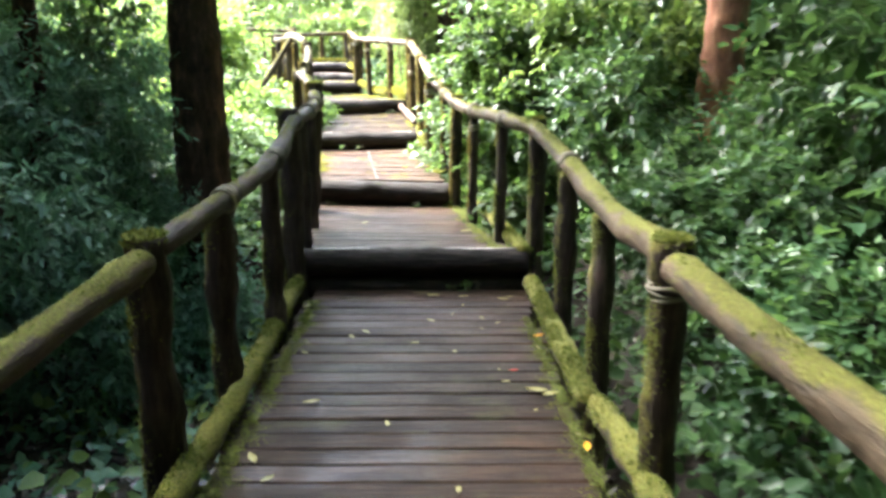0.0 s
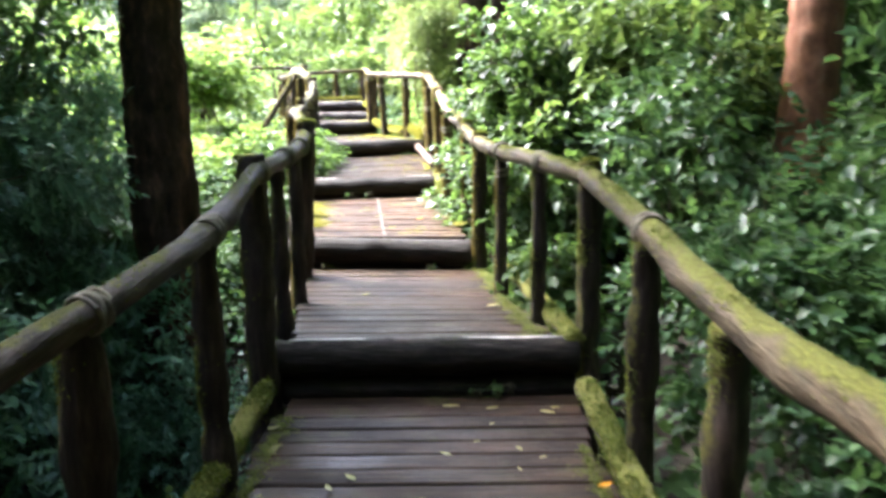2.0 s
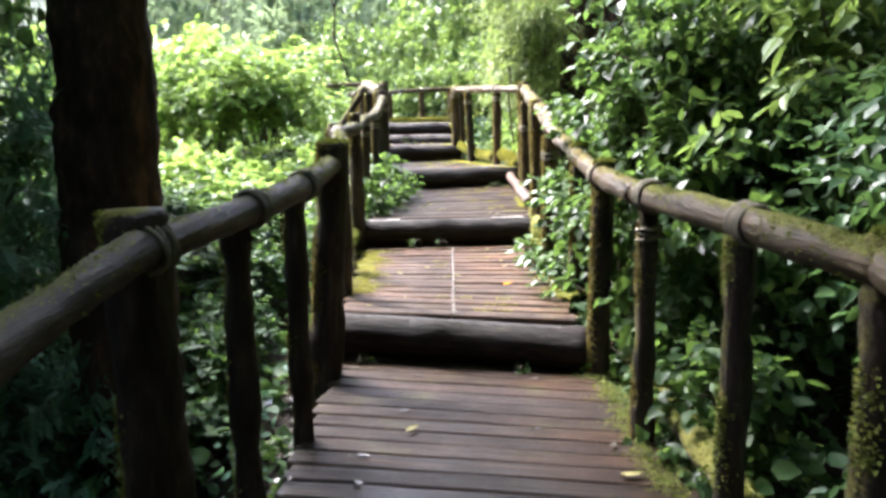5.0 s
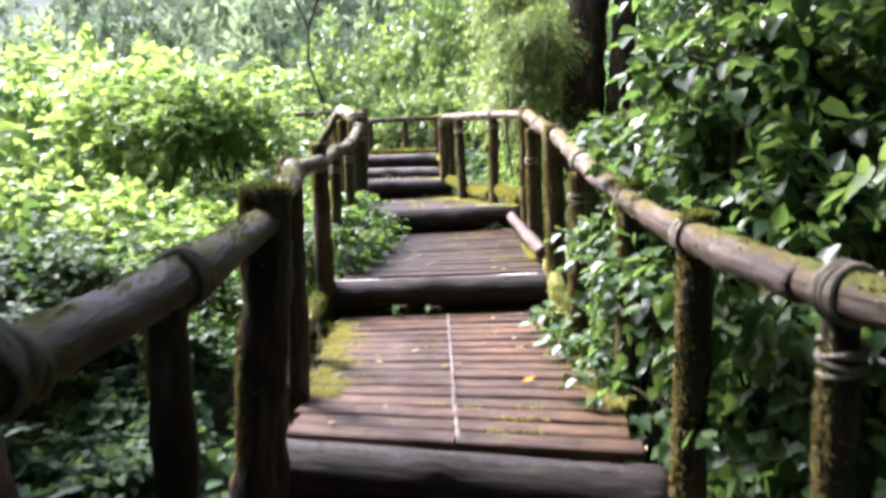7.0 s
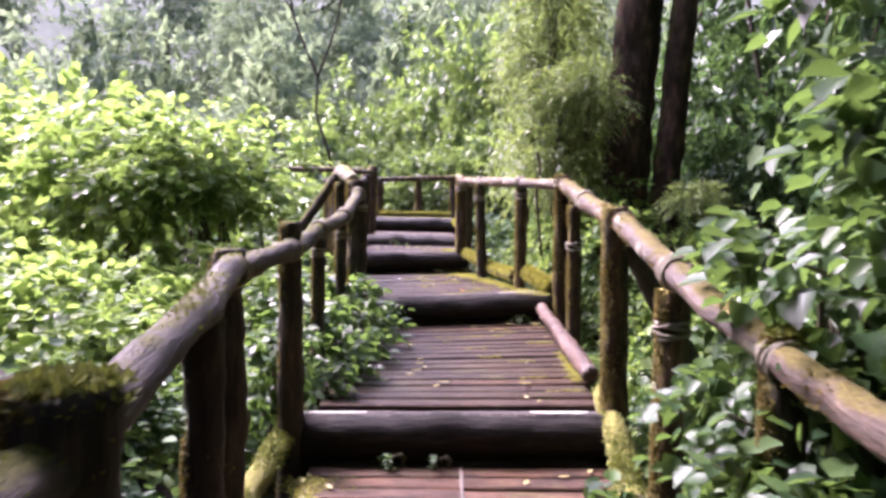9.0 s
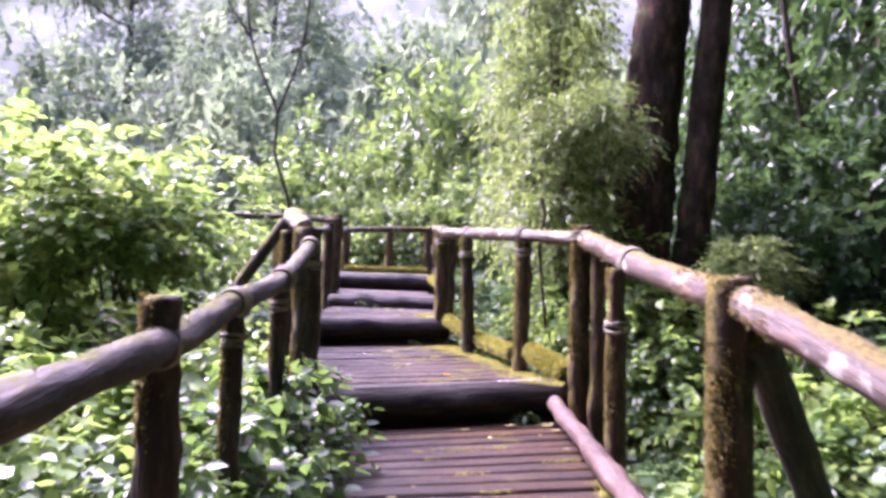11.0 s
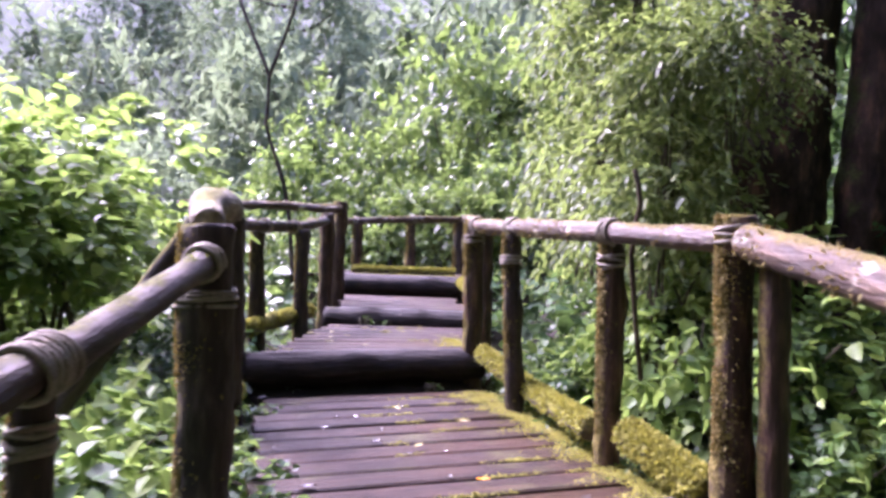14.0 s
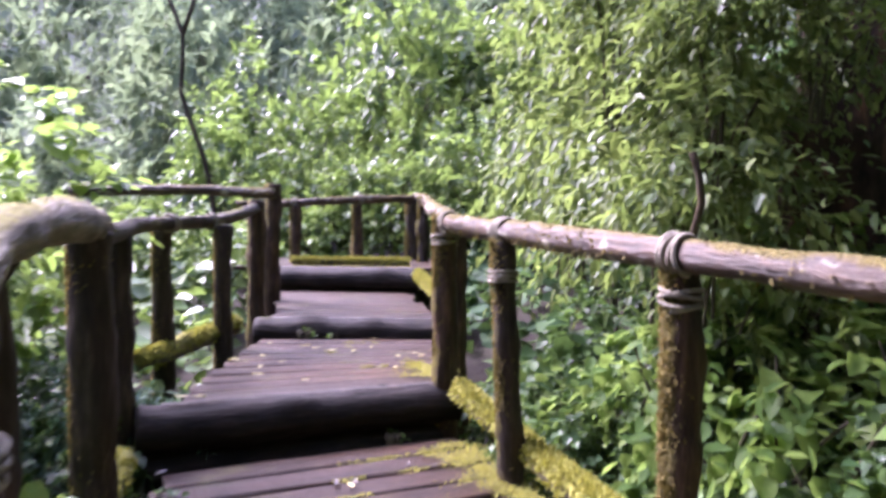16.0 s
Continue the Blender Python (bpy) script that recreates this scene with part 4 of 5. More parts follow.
# low growth on the bank left of the walk, its leaves coloured dark for shade
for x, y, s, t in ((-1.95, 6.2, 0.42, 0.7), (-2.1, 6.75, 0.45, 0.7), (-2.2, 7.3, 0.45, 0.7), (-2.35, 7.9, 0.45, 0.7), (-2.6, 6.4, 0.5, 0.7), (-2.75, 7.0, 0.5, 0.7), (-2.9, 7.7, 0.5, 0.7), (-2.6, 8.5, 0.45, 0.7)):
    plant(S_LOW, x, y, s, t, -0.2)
for x, y, s, t, dz in ((-3.1, 6.1, 0.8, 1.4, 0.3), (-3.9, 5.4, 0.9, 1.6, 0.5)):
    plant(S_DEEP2, x, y, s, t, dz)
# climbing leaves along the right rail
for x, y, s, t in ((0.95, 7.6, 0.62, 1.45), (1.1, 6.9, 0.6, 1.5), (1.3, 8.2, 0.75, 1.5), (1.7, 9.2, 0.9, 1.1)):
    plant(S_DEEP2, x, y, s, t)
for x, y, s, t, dz in ((0.62, 7.3, 0.7, 1.25, 0.1), (0.50, 7.95, 0.7, 1.2, 0.1), (0.42, 8.5, 0.62, 1.0, 0.0), (0.75, 6.5, 0.8, 1.2, 0.0), (0.95, 7.0, 0.8, 1.3, 0.6), (1.1, 7.6, 0.8, 1.2, 0.6), (0.80, 5.8, 0.6, 0.9, 0.0), (0.30, 9.2, 0.5, 0.7, 0.0), (0.36, 7.6, 0.5, 0.9, 0.3), (0.62, 7.2, 0.6, 1.0, 1.15), (0.16, 9.1, 0.34, 0.7, 0.2), (-0.12, 12.7, 0.6, 0.9, 0.2), (-0.15, 13.5, 0.6, 0.9, 0.1), (0.15, 11.8, 0.55, 0.9, 0.1), (0.1, 10.6, 0.4, 0.6, 0.0), (0.45, 10.9, 0.5, 0.6, 0.0),
                       (0.75, 10.2, 0.6, 0.6, 0.0), (0.35, 11.4, 0.55, 0.7, 0.0), (0.0, 12.2, 0.6, 0.8, 0.0), (-0.55, 12.9, 0.5, 0.8, 0.0), (-0.6, 13.9, 0.6, 0.8, 0.0)):
    plant(S_IVY, x, y, s, t, dz)
for x, y, s, dz in ((0.48, 6.55, 0.8, 0.25), (0.36, 6.95, 0.9, 0.3), (0.30, 7.35, 0.9, 0.3), (0.22, 7.7, 0.9, 0.3), (0.14, 8.05, 0.9, 0.35), (0.08, 8.35, 0.6, 0.3),
                    (0.36, 7.05, 0.9, 0.75), (0.30, 7.35, 0.9, 0.8), (0.34, 7.6, 0.8, 0.9), (0.44, 7.2, 1.0, 1.2), (0.42, 7.5, 0.9, 1.3), (0.50, 6.8, 1.0, 0.8), (0.62, 6.95, 1.1, 1.5), (0.60, 7.35, 1.1, 1.8),
                    (0.70, 4.9, 0.7, 0.2), (0.62, 5.35, 0.8, 0.2), (0.56, 5.85, 0.8, 0.2), (0.50, 6.2, 0.8, 0.3), (0.74, 5.6, 0.9, 0.5),
                    (-1.62, 8.9, 0.7, 0.3), (-1.66, 9.35, 0.75, 0.3), (-1.70, 9.8, 0.8, 0.28), (-1.76, 10.25, 0.8, 0.28), (-1.84, 10.7, 0.7, 0.25), (-2.0, 11.3, 0.6, 0.3), (-1.02, 5.2, 0.6, 0.2), (-1.06, 5.7, 0.6, 0.2), (-0.95, 4.6, 0.5, 0.2),
                    (-0.30, 11.5, 0.6, 0.3), (-0.62, 12.1, 0.6, 0.3), (-2.15, 11.05, 0.7, 0.3), (-2.3, 11.35, 0.8, 0.3), (-2.45, 11.75, 0.7, 0.3), (-2.12, 11.6, 0.45, 0.35), (-2.75, 12.6, 0.7, 0.3), (-2.7, 12.25, 0.6, 0.3), (-2.22, 11.85, 0.6, 0.3), (-2.36, 12.15, 0.55, 0.3), (-2.62, 13.0, 0.5, 0.3), (-1.3, 13.75, 0.5, 0.2), (-0.95, 12.75, 0.7, 0.3), (-1.15, 13.3, 0.6, 0.3), (-0.15, 10.2, 0.5, 0.1), (0.0, 9.5, 0.55, 0.1),
                    (-0.48, 11.6, 0.55, 0.35), (-0.66, 11.95, 0.6, 0.35), (-0.80, 12.3, 0.6, 0.35), (-0.96, 12.65, 0.5, 0.3), (-0.30, 11.35, 0.5, 0.4),
                    (-1.44, 8.85, 0.7, 0.4), (-1.47, 9.15, 0.8, 0.42), (-1.52, 9.5, 0.8, 0.42), (-1.56, 9.85, 0.8, 0.4), (-1.62, 10.2, 0.75, 0.4), (-1.62, 8.6, 0.7, 0.5), (-1.86, 10.85, 0.6, 0.42), (-1.95, 11.2, 0.6, 0.42), (-2.1, 11.55, 0.5, 0.42), (-1.66, 9.3, 0.9, 0.55), (-1.74, 9.9, 0.9, 0.55)):
    plant(S_SPRAY, x, y, s, 1.0, dz)
S_LIGHT = shrub("shrub", 50, (0.40, 0.40, 0.38), 70, 0.10, LEAF_BRIGHT, "low sunlit plant with broad yellow-green leaves by the rail", "plant", per=6, width=0.85, sag=0.6, twig=0.24, lumps=5)
for x, y, s, dz in ((-2.05, 10.2, 0.8, 0.1), (-2.25, 10.55, 0.9, 0.15), (-2.5, 10.9, 1.0, 0.2), (-2.2, 10.85, 0.7, 0.3), (-2.7, 11.3, 1.0, 0.2), (-2.9, 10.7, 1.0, 0.2), (-2.0, 9.7, 0.7, 0.1), (-3.1, 11.2, 0.9, 0.2), (-0.35, 12.3, 0.8, 0.3), (-0.1, 12.0, 0.8, 0.3), (0.2, 11.8, 0.8, 0.3), (-0.5, 12.85, 0.7, 0.4), (0.15, 12.25, 0.7, 0.6), (0.6, 11.9, 0.8, 0.4), (0.35, 10.3, 0.8, 0.1), (0.75, 10.6, 0.9, 0.1), (0.3, 11.0, 0.8, 0.15), (0.9, 11.2, 1.0, 0.2), (0.1, 11.5, 0.7, 0.3), (1.2, 10.3, 0.9, 0.2), (0.2, 9.8, 0.6, 0.1), (-0.2, 12.5, 0.8, 0.3), (-0.75, 13.0, 0.6, 0.3), (-0.05, 11.9, 1.0, 0.45), (-0.3, 12.15, 0.9, 0.5), (0.0, 12.6, 1.0, 0.65), (-0.4, 12.6, 0.8, 0.6), (-2.0, 10.9, 0.6, 0.3), (-2.12, 11.25, 0.6, 0.3), (-2.3, 11.6, 0.6, 0.35), (-1.86, 9.9, 0.6, 0.2), (-1.95, 10.5, 0.6, 0.2)):
    plant(S_LIGHT, x, y, s, 1.0, dz)
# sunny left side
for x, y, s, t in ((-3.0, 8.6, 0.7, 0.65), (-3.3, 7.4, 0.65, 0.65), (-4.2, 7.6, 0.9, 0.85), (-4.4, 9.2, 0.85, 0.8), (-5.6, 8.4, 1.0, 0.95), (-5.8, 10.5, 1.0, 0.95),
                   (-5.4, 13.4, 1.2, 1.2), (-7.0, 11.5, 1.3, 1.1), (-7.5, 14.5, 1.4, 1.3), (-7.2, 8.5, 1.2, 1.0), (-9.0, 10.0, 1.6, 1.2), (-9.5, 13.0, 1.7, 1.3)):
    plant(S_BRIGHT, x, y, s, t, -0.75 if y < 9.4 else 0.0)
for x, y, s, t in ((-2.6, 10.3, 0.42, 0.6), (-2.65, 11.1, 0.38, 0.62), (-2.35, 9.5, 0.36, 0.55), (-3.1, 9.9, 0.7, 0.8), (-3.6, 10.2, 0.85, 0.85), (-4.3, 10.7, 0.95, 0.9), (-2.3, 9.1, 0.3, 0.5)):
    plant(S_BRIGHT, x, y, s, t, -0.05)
for x, y, s, t in ((-2.38, 11.65, 0.34, 0.45), (-2.2, 11.2, 0.3, 0.4), (-2.02, 10.4, 0.28, 0.42), (-1.75, 9.4, 0.28, 0.4), (-2.65, 12.5, 0.3, 0.5)):
    plant(S_IVY, x, y, s, t, 0.1)
for x, y, s, t in ((-4.0, 12.9, 0.9, 0.8), (-3.85, 12.2, 0.75, 0.75), (-4.8, 12.5, 1.0, 0.9)):
    plant(S_BRIGHT, x, y, s, t, 1.1)
for x, y, s, t in ((-3.3, 12.9, 0.6, 0.8), (-2.95, 13.7, 0.45, 0.6)):
    plant(S_DEEP2, x, y, s, t, -0.1)
# behind the far landing
for x, y, s, t in ((-4.7, 17.2, 1.0, 0.95), (-5.9, 16.0, 1.1, 1.05), (-3.9, 19.3, 1.0, 0.9), (-2.6, 19.5, 1.1, 1.1), (-1.2, 19.2, 1.1, 1.2), (0.0, 17.8, 1.1, 1.1), (1.0, 16.2, 1.1, 1.1), (1.8, 15.0, 1.2, 1.2), (2.2, 18.0, 1.3, 1.3)):
    plant(S_DEEP2 if x > 0.5 else S_MID, x, y, s, t, -0.45)
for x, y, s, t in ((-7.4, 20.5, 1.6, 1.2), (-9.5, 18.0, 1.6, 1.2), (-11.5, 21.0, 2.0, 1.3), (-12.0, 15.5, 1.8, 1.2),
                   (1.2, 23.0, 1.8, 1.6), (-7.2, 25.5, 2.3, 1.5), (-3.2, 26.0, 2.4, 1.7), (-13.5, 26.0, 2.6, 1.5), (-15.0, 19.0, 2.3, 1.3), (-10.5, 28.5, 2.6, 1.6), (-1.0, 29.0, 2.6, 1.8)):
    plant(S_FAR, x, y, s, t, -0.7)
for x, y, s, t in ((-2.6, 22.0, 1.8, 1.5), (-5.0, 21.5, 1.6, 1.3), (-0.9, 22.5, 1.7, 1.5), (-3.8, 20.3, 1.1, 1.3)):
    plant(S_MID, x, y, s, t, -0.7)
for x, y, s, t in ((2.3, 13.0, 1.0, 1.8), (1.5, 14.2, 0.9, 1.8), (2.8, 15.8, 1.3, 2.0), (1.2, 12.9, 0.7, 1.4), (3.6, 13.2, 1.5, 2.0)):
    plant(S_DEEP2, x, y, s, t, -0.3)
# hanging foliage before the twin tree, and the bank
for x, y, s, t, dz in ((-0.36, 12.5, 0.6, 1.0, 1.0), (-0.38, 13.4, 0.75, 1.2, 0.8), (-0.2, 14.3, 0.8, 1.2, 0.6), (-0.4, 15.4, 0.9, 1.2, 0.4), (-0.34, 12.5, 0.5, 0.9, 1.75), (-0.62, 13.2, 0.6, 1.0, 1.9), (-0.45, 13.1, 0.6, 1.0, 2.7), (-0.5, 14.3, 0.7, 1.2, 2.1), (-0.7, 14.9, 0.7, 1.2, 1.0), (-0.1, 12.25, 0.42, 0.9, 1.9), (0.75, 11.6, 0.35, 0.7, 0.9)):
    plant(S_FINE, x, y, s, t, dz)
for x, y, s, t in ((1.6, 11.2, 0.7, 0.6), (2.2, 10.2, 0.8, 0.7), (2.6, 12.2, 1.0, 1.0), (1.9, 13.4, 1.0, 1.1), (3.4, 11.0, 1.2, 1.2)):
    plant(S_DEEP, x, y, s, t)


# ---- thin stems ----
def bare_stem(name, paths, label, category, material=BARK):
    ob = thing(name, paths[0][0][0], label, category)
    for n, (pts, r) in enumerate(paths):
        part("trunk" if n == 0 else "limb", tube(pts, r, 8, 800 + n, 0.08), material, ob)


bare_stem("sapling", [([(-3.75, 16.5, 0.6), (-3.85, 16.45, 2.2), (-4.08, 16.32, 3.1), (-4.05, 16.3, 3.6), (-4.45, 16.3, 4.6), (-4.6, 16.3, 6.0)], (0.028, 0.014)),
                      ([(-4.05, 16.3, 3.6), (-3.7, 16.2, 4.5), (-3.6, 16.2, 5.6)], (0.02, 0.01)), ([(-4.45, 16.3, 4.6), (-5.0, 16.4, 5.4)], (0.015, 0.008))],
          "thin crooked dark sapling behind the landing", "tree")
bare_stem("liana", [([(1.5, 13.6, 0.9), (1.75, 13.4, 2.2), (1.5, 13.2, 3.4), (1.2, 13.0, 5.0)], (0.03, 0.02)), ([(1.75, 13.4, 2.2), (2.2, 13.3, 3.4), (2.3, 13.2, 5.0)], (0.022, 0.014))],
          "dark bare liana hanging among the trees", "liana")
for x, y, s in ((1.1, 14.6, 0.3), (2.3, 12.6, -0.4), (2.9, 13.4, 0.5)):
    z = float(ground(x, y))
    bare_stem("liana", [([(x, y, z), (x + s, y, z + 1.3), (x - 0.2 * s, y - 0.2, z + 2.4), (x + 1.3 * s, y - 0.3, z + 3.6), (x + s, y, z + 5.5)], (0.026, 0.016)), ([(x - 0.2 * s, y - 0.2, z + 2.4), (x - s, y - 0.3, z + 3.5), (x - 1.4 * s, y, z + 5.0)], (0.016, 0.01))],
              "dark bare liana hanging among the trees", "liana")
bare_stem("broken_branch", [([(-0.50, 12.1, 1.2), (-0.56, 12.05, 1.75), (-0.53, 12.0, 1.98), (-0.56, 12.0, 2.13)], (0.011, 0.012))], "broken mossy branch standing behind the handrail", "branch", RAIL_MOSSY)
bare_stem("overhanging_branch", [([(2.4, 8.6, 1.0), (1.6, 8.4, 2.3), (0.9, 8.1, 2.75), (0.45, 7.8, 2.8)], (0.035, 0.012)), ([(1.6, 8.4, 2.3), (1.2, 8.9, 3.1)], (0.018, 0.008))], "dark bare branch reaching over the handrail", "branch")


# ---- glowing backdrop ring with painted mist, beyond the woods ----
def ridge():
    mat, tree_, bsdf, node, link = shader("glowing_mist")
    at = node("ShaderNodeTexCoord").outputs["Object"]
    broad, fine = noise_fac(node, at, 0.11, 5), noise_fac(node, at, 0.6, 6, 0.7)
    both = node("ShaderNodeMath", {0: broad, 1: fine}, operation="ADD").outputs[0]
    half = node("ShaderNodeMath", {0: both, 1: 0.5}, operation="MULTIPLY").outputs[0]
    # Mist and its glow are put into the backdrop's emission colour.
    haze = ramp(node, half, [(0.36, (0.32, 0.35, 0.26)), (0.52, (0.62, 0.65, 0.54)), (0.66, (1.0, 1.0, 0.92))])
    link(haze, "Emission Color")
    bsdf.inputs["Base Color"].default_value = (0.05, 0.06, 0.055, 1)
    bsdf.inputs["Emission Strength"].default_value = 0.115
    bsdf.inputs["Roughness"].default_value = 1.0
    verts, faces = [], []
    for k in range(192):
        a = 2 * math.pi * k / 192
        top = 38 + 3 * math.sin(3 * a) + 3 * math.sin(11 * a + 1) + 2 * math.sin(29 * a) + 1.2 * math.sin(67 * a)
        for z in (-6, top):
            verts.append((62 * math.sin(a), 9 + 62 * math.cos(a), z))
    for k in range(192):
        a, b = 2 * k, 2 * ((k + 1) % 192)
        faces.append((a, a + 1, b + 1, b))
    tagged(mesh_object("backdrop", verts, faces, mat), "pale backdrop ring with painted mist that glows by itself", "backdrop", "", "structure")


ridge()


# ---- ground plants, litter and moss ----
def carpet(name, seed, n, region, height, size, material, label, width=0.85):
    """Low leaves on short stalks over a stretch of ground. region: x0, x1 from the walk's middle, y0, y1."""
    rng = np.random.default_rng(seed)
    x0, x1, y0, y1 = region
    y = rng.uniform(y0, y1, n)
    off = x0 + (x1 - x0) * rng.random(n) ** 1.3
    x = middle(y) + off
    clump = 0.5 + 0.5 * np.sin(2.3 * x + 1.3 * np.sin(1.9 * y)) * np.sin(2.7 * y + 0.8 * x)
    z = ground(x, y) + height * (0.25 + 0.75 * rng.random(n)) * (0.45 + 0.75 * clump)
    way = np.stack([rng.normal(0, 1, n), rng.normal(0, 1, n), rng.normal(-0.15, 0.3, n)], 1)
    up = np.stack([rng.normal(0, 0.7, n), rng.normal(-0.35, 0.7, n), np.ones(n)], 1)
    verts, faces = leaves(rng, np.stack([x, y, z], 1), way, size * rng.uniform(0.5, 1.3, n), width, 0.15, 0.1, up)
    return tagged(mesh_object(name, verts, faces, material), label, "plants", "", "stuff")


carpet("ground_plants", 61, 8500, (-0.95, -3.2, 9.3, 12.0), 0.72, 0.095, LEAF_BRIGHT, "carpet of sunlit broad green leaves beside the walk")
carpet("ground_plants", 74, 500, (-0.95, -6.0, 7.8, 9.6), 0.5, 0.09, LEAF_LOW, "green leaves under the bright shrubs")
carpet("ground_plants", 70, 1100, (-0.95, -4.5, 5.8, 8.4), 0.35, 0.10, LEAF_LOW, "scattered green leaves over dark soil")
carpet("ground_plants", 69, 2600, (-0.66, -1.7, 8.6, 11.5), 0.74, 0.085, LEAF_IVY, "bright leaves crowding the deck edge")
carpet("ground_plants", 62, 13000, (0.85, 5.5, 8.6, 14.5), 0.55, 0.085, LEAF_MID, "carpet of round green leaves on the bank")
carpet("ground_plants", 63, 4800, (0.95, 4.5, 0.9, 8.6), 0.6, 0.085, LEAF_LOW, "low dark-green leaves under the shrubs, deepened for shade")
carpet("ground_plants", 64, 1500, (-0.95, -4.5, 1.0, 6.6), 0.35, 0.08, LEAF_BLUE, "sparse low leaves over dark litter")
carpet("ground_plants", 65, 12000, (-1.0, -14.0, 13.0, 30.0), 0.8, 0.17, LEAF_MID, "green undergrowth by the far landing")
carpet("ground_plants", 66, 9000, (0.9, 9.0, 13.0, 30.0), 0.8, 0.15, LEAF_LOW, "green undergrowth under the far trees")
carpet("ground_plants", 71, 8000, (3.0, 14.0, -9.0, 30.0), 0.5, 0.22, LEAF_DEEP, "forest undergrowth with shade put into its leaf colour")
carpet("ground_plants", 72, 8000, (-5.0, -15.0, -9.0, 30.0), 0.5, 0.22, LEAF_DEEP, "forest undergrowth with shade put into its leaf colour")
carpet("ground_plants", 73, 380, (-0.95, -3.2, 0.6, 5.2), 0.45, 0.10, LEAF_MID, "scattered wet green leaves over dark litter")
carpet("leaf_litter", 67, 8000, (-0.8, -5.0, -1.5, 6.8), 0.06, 0.09, LITTER, "wet dark fallen leaves on the soil", 0.55)
carpet("leaf_litter", 68, 1300, (0.9, 4.0, -1.5, 6.8), 0.04, 0.09, LITTER, "wet dark fallen leaves on the soil", 0.55)


def moss_patch(points, width, seed, label, material):
    """A strip of moss tufts, ragged at its edges."""
    rng = np.random.default_rng(seed)
    pts = np.array([tuple(p) for p in spline(points, 0.03)])
    n = int(len(pts) * 0.03 * width * 30000)
    f = rng.random(n) * (len(pts) - 1)
    i = np.minimum(f.astype(int), len(pts) - 2)
    c = pts[i] + (pts[i + 1] - pts[i]) * (f - i)[:, None]
    d = unit(pts[i + 1] - pts[i])
    side = np.stack([d[:, 1], -d[:, 0], 0 * f], 1)
    u = rng.normal(0, 0.42, n)
    wave = 0.7 + 0.5 * np.sin(c[:, 1] * 13 + seed) * np.sin(c[:, 1] * 31 + 2 * seed)
    c = c + side * (u * width * wave)[:, None]
    patch = np.sin(c[:, 0] * 23 + seed) * np.sin(c[:, 1] * 19 - seed) * 0.5 + 0.5
    keep = patch + rng.normal(0, 0.25, n) > np.abs(u) * 0.75
    c = c[keep]
    m = len(c)
    c[:, 2] += rng.uniform(-0.004, 0.007, m)
    way = rng.normal(0, 1, (m, 3)) * [1, 1, 0.5] + [0, 0, 0.25]
    verts, faces = leaves(rng, c, way, 0.011 * rng.uniform(0.5, 1.4, m), 0.5, 0.1, 0.1)
    ob = mesh_object("moss_patch", verts, faces, material, points[0])
    ob.location = points[0]
    return tagged(ob, label, "moss", "moss on the boardwalk", "stuff")


YELLOW = "yellow-green moss cushion along the deck edge"
moss_patch([(-0.50, 11.25, 0.945), (-0.72, 11.75, 0.945), (-1.0, 12.3, 0.95), (-1.36, 12.95, 0.95)], 0.26, 1, YELLOW, MOSS)
moss_patch([(-0.40, 11.06, 0.965), (-0.66, 11.1, 0.965)], 0.14, 2, YELLOW, MOSS)
moss_patch([(-1.44, 13.35, 1.165), (-1.62, 13.7, 1.165)], 0.22, 3, YELLOW, MOSS)
moss_patch([(-1.06, 6.95, 0.42), (-1.20, 7.6, 0.445), (-1.30, 8.2, 0.47)], 0.24, 4, YELLOW, MOSS)
moss_patch([(0.16, 6.9, 0.42), (0.06, 7.5, 0.44), (-0.06, 8.3, 0.47)], 0.17, 5, YELLOW, MOSS)
moss_patch([(0.62, 4.5, 0.195), (0.45, 5.4, 0.19), (0.32, 6.3, 0.19)], 0.15, 6, YELLOW, MOSS_GREEN)
moss_patch([(-0.62, 1.2, 0.01), (-0.60, 2.4, 0.01), (-0.62, 3.9, 0.01)], 0.12, 7, "dark green moss along the deck edge", MOSS_GREEN)
moss_patch([(0.80, 1.4, 0.01), (0.76, 2.6, 0.01), (0.72, 3.6, 0.01)], 0.10, 8, "dark green moss along the deck edge", MOSS_GREEN)
moss_patch([(-0.22, 9.2, 0.705), (-0.30, 9.9, 0.73)], 0.09, 9, YELLOW, MOSS)
moss_patch([(-3.1, 16.62, 1.515), (-2.0, 16.62, 1.515)], 0.14, 10, YELLOW, MOSS)


def fallen_leaf(x, y, z, size, material, spin, label, width=0.46):
    """One curled leaf lying on the boards."""
    verts, faces = [], []
    for i in range(5):
        u = i / 4
        half = width * size * 0.5 * math.sin(math.pi * min(0.97, 0.08 + u * 0.92))
        for k in (-1, 0, 1):
            verts.append((u * size - size / 2, k * half, 0.006 + 0.10 * size * abs(k) + 0.12 * size * (u - 0.4) ** 2))
    for i in range(4):
        for k in range(2):
            a = i * 3 + k
            faces.append((a, a + 3, a + 4, a + 1))
    ob = mesh_object("fallen_leaf", verts, faces, material)
    ob.matrix_basis = pose(x, y, z, 0, 0, spin)
    return tagged(ob, label, "leaf", "fallen leaves on the boards")


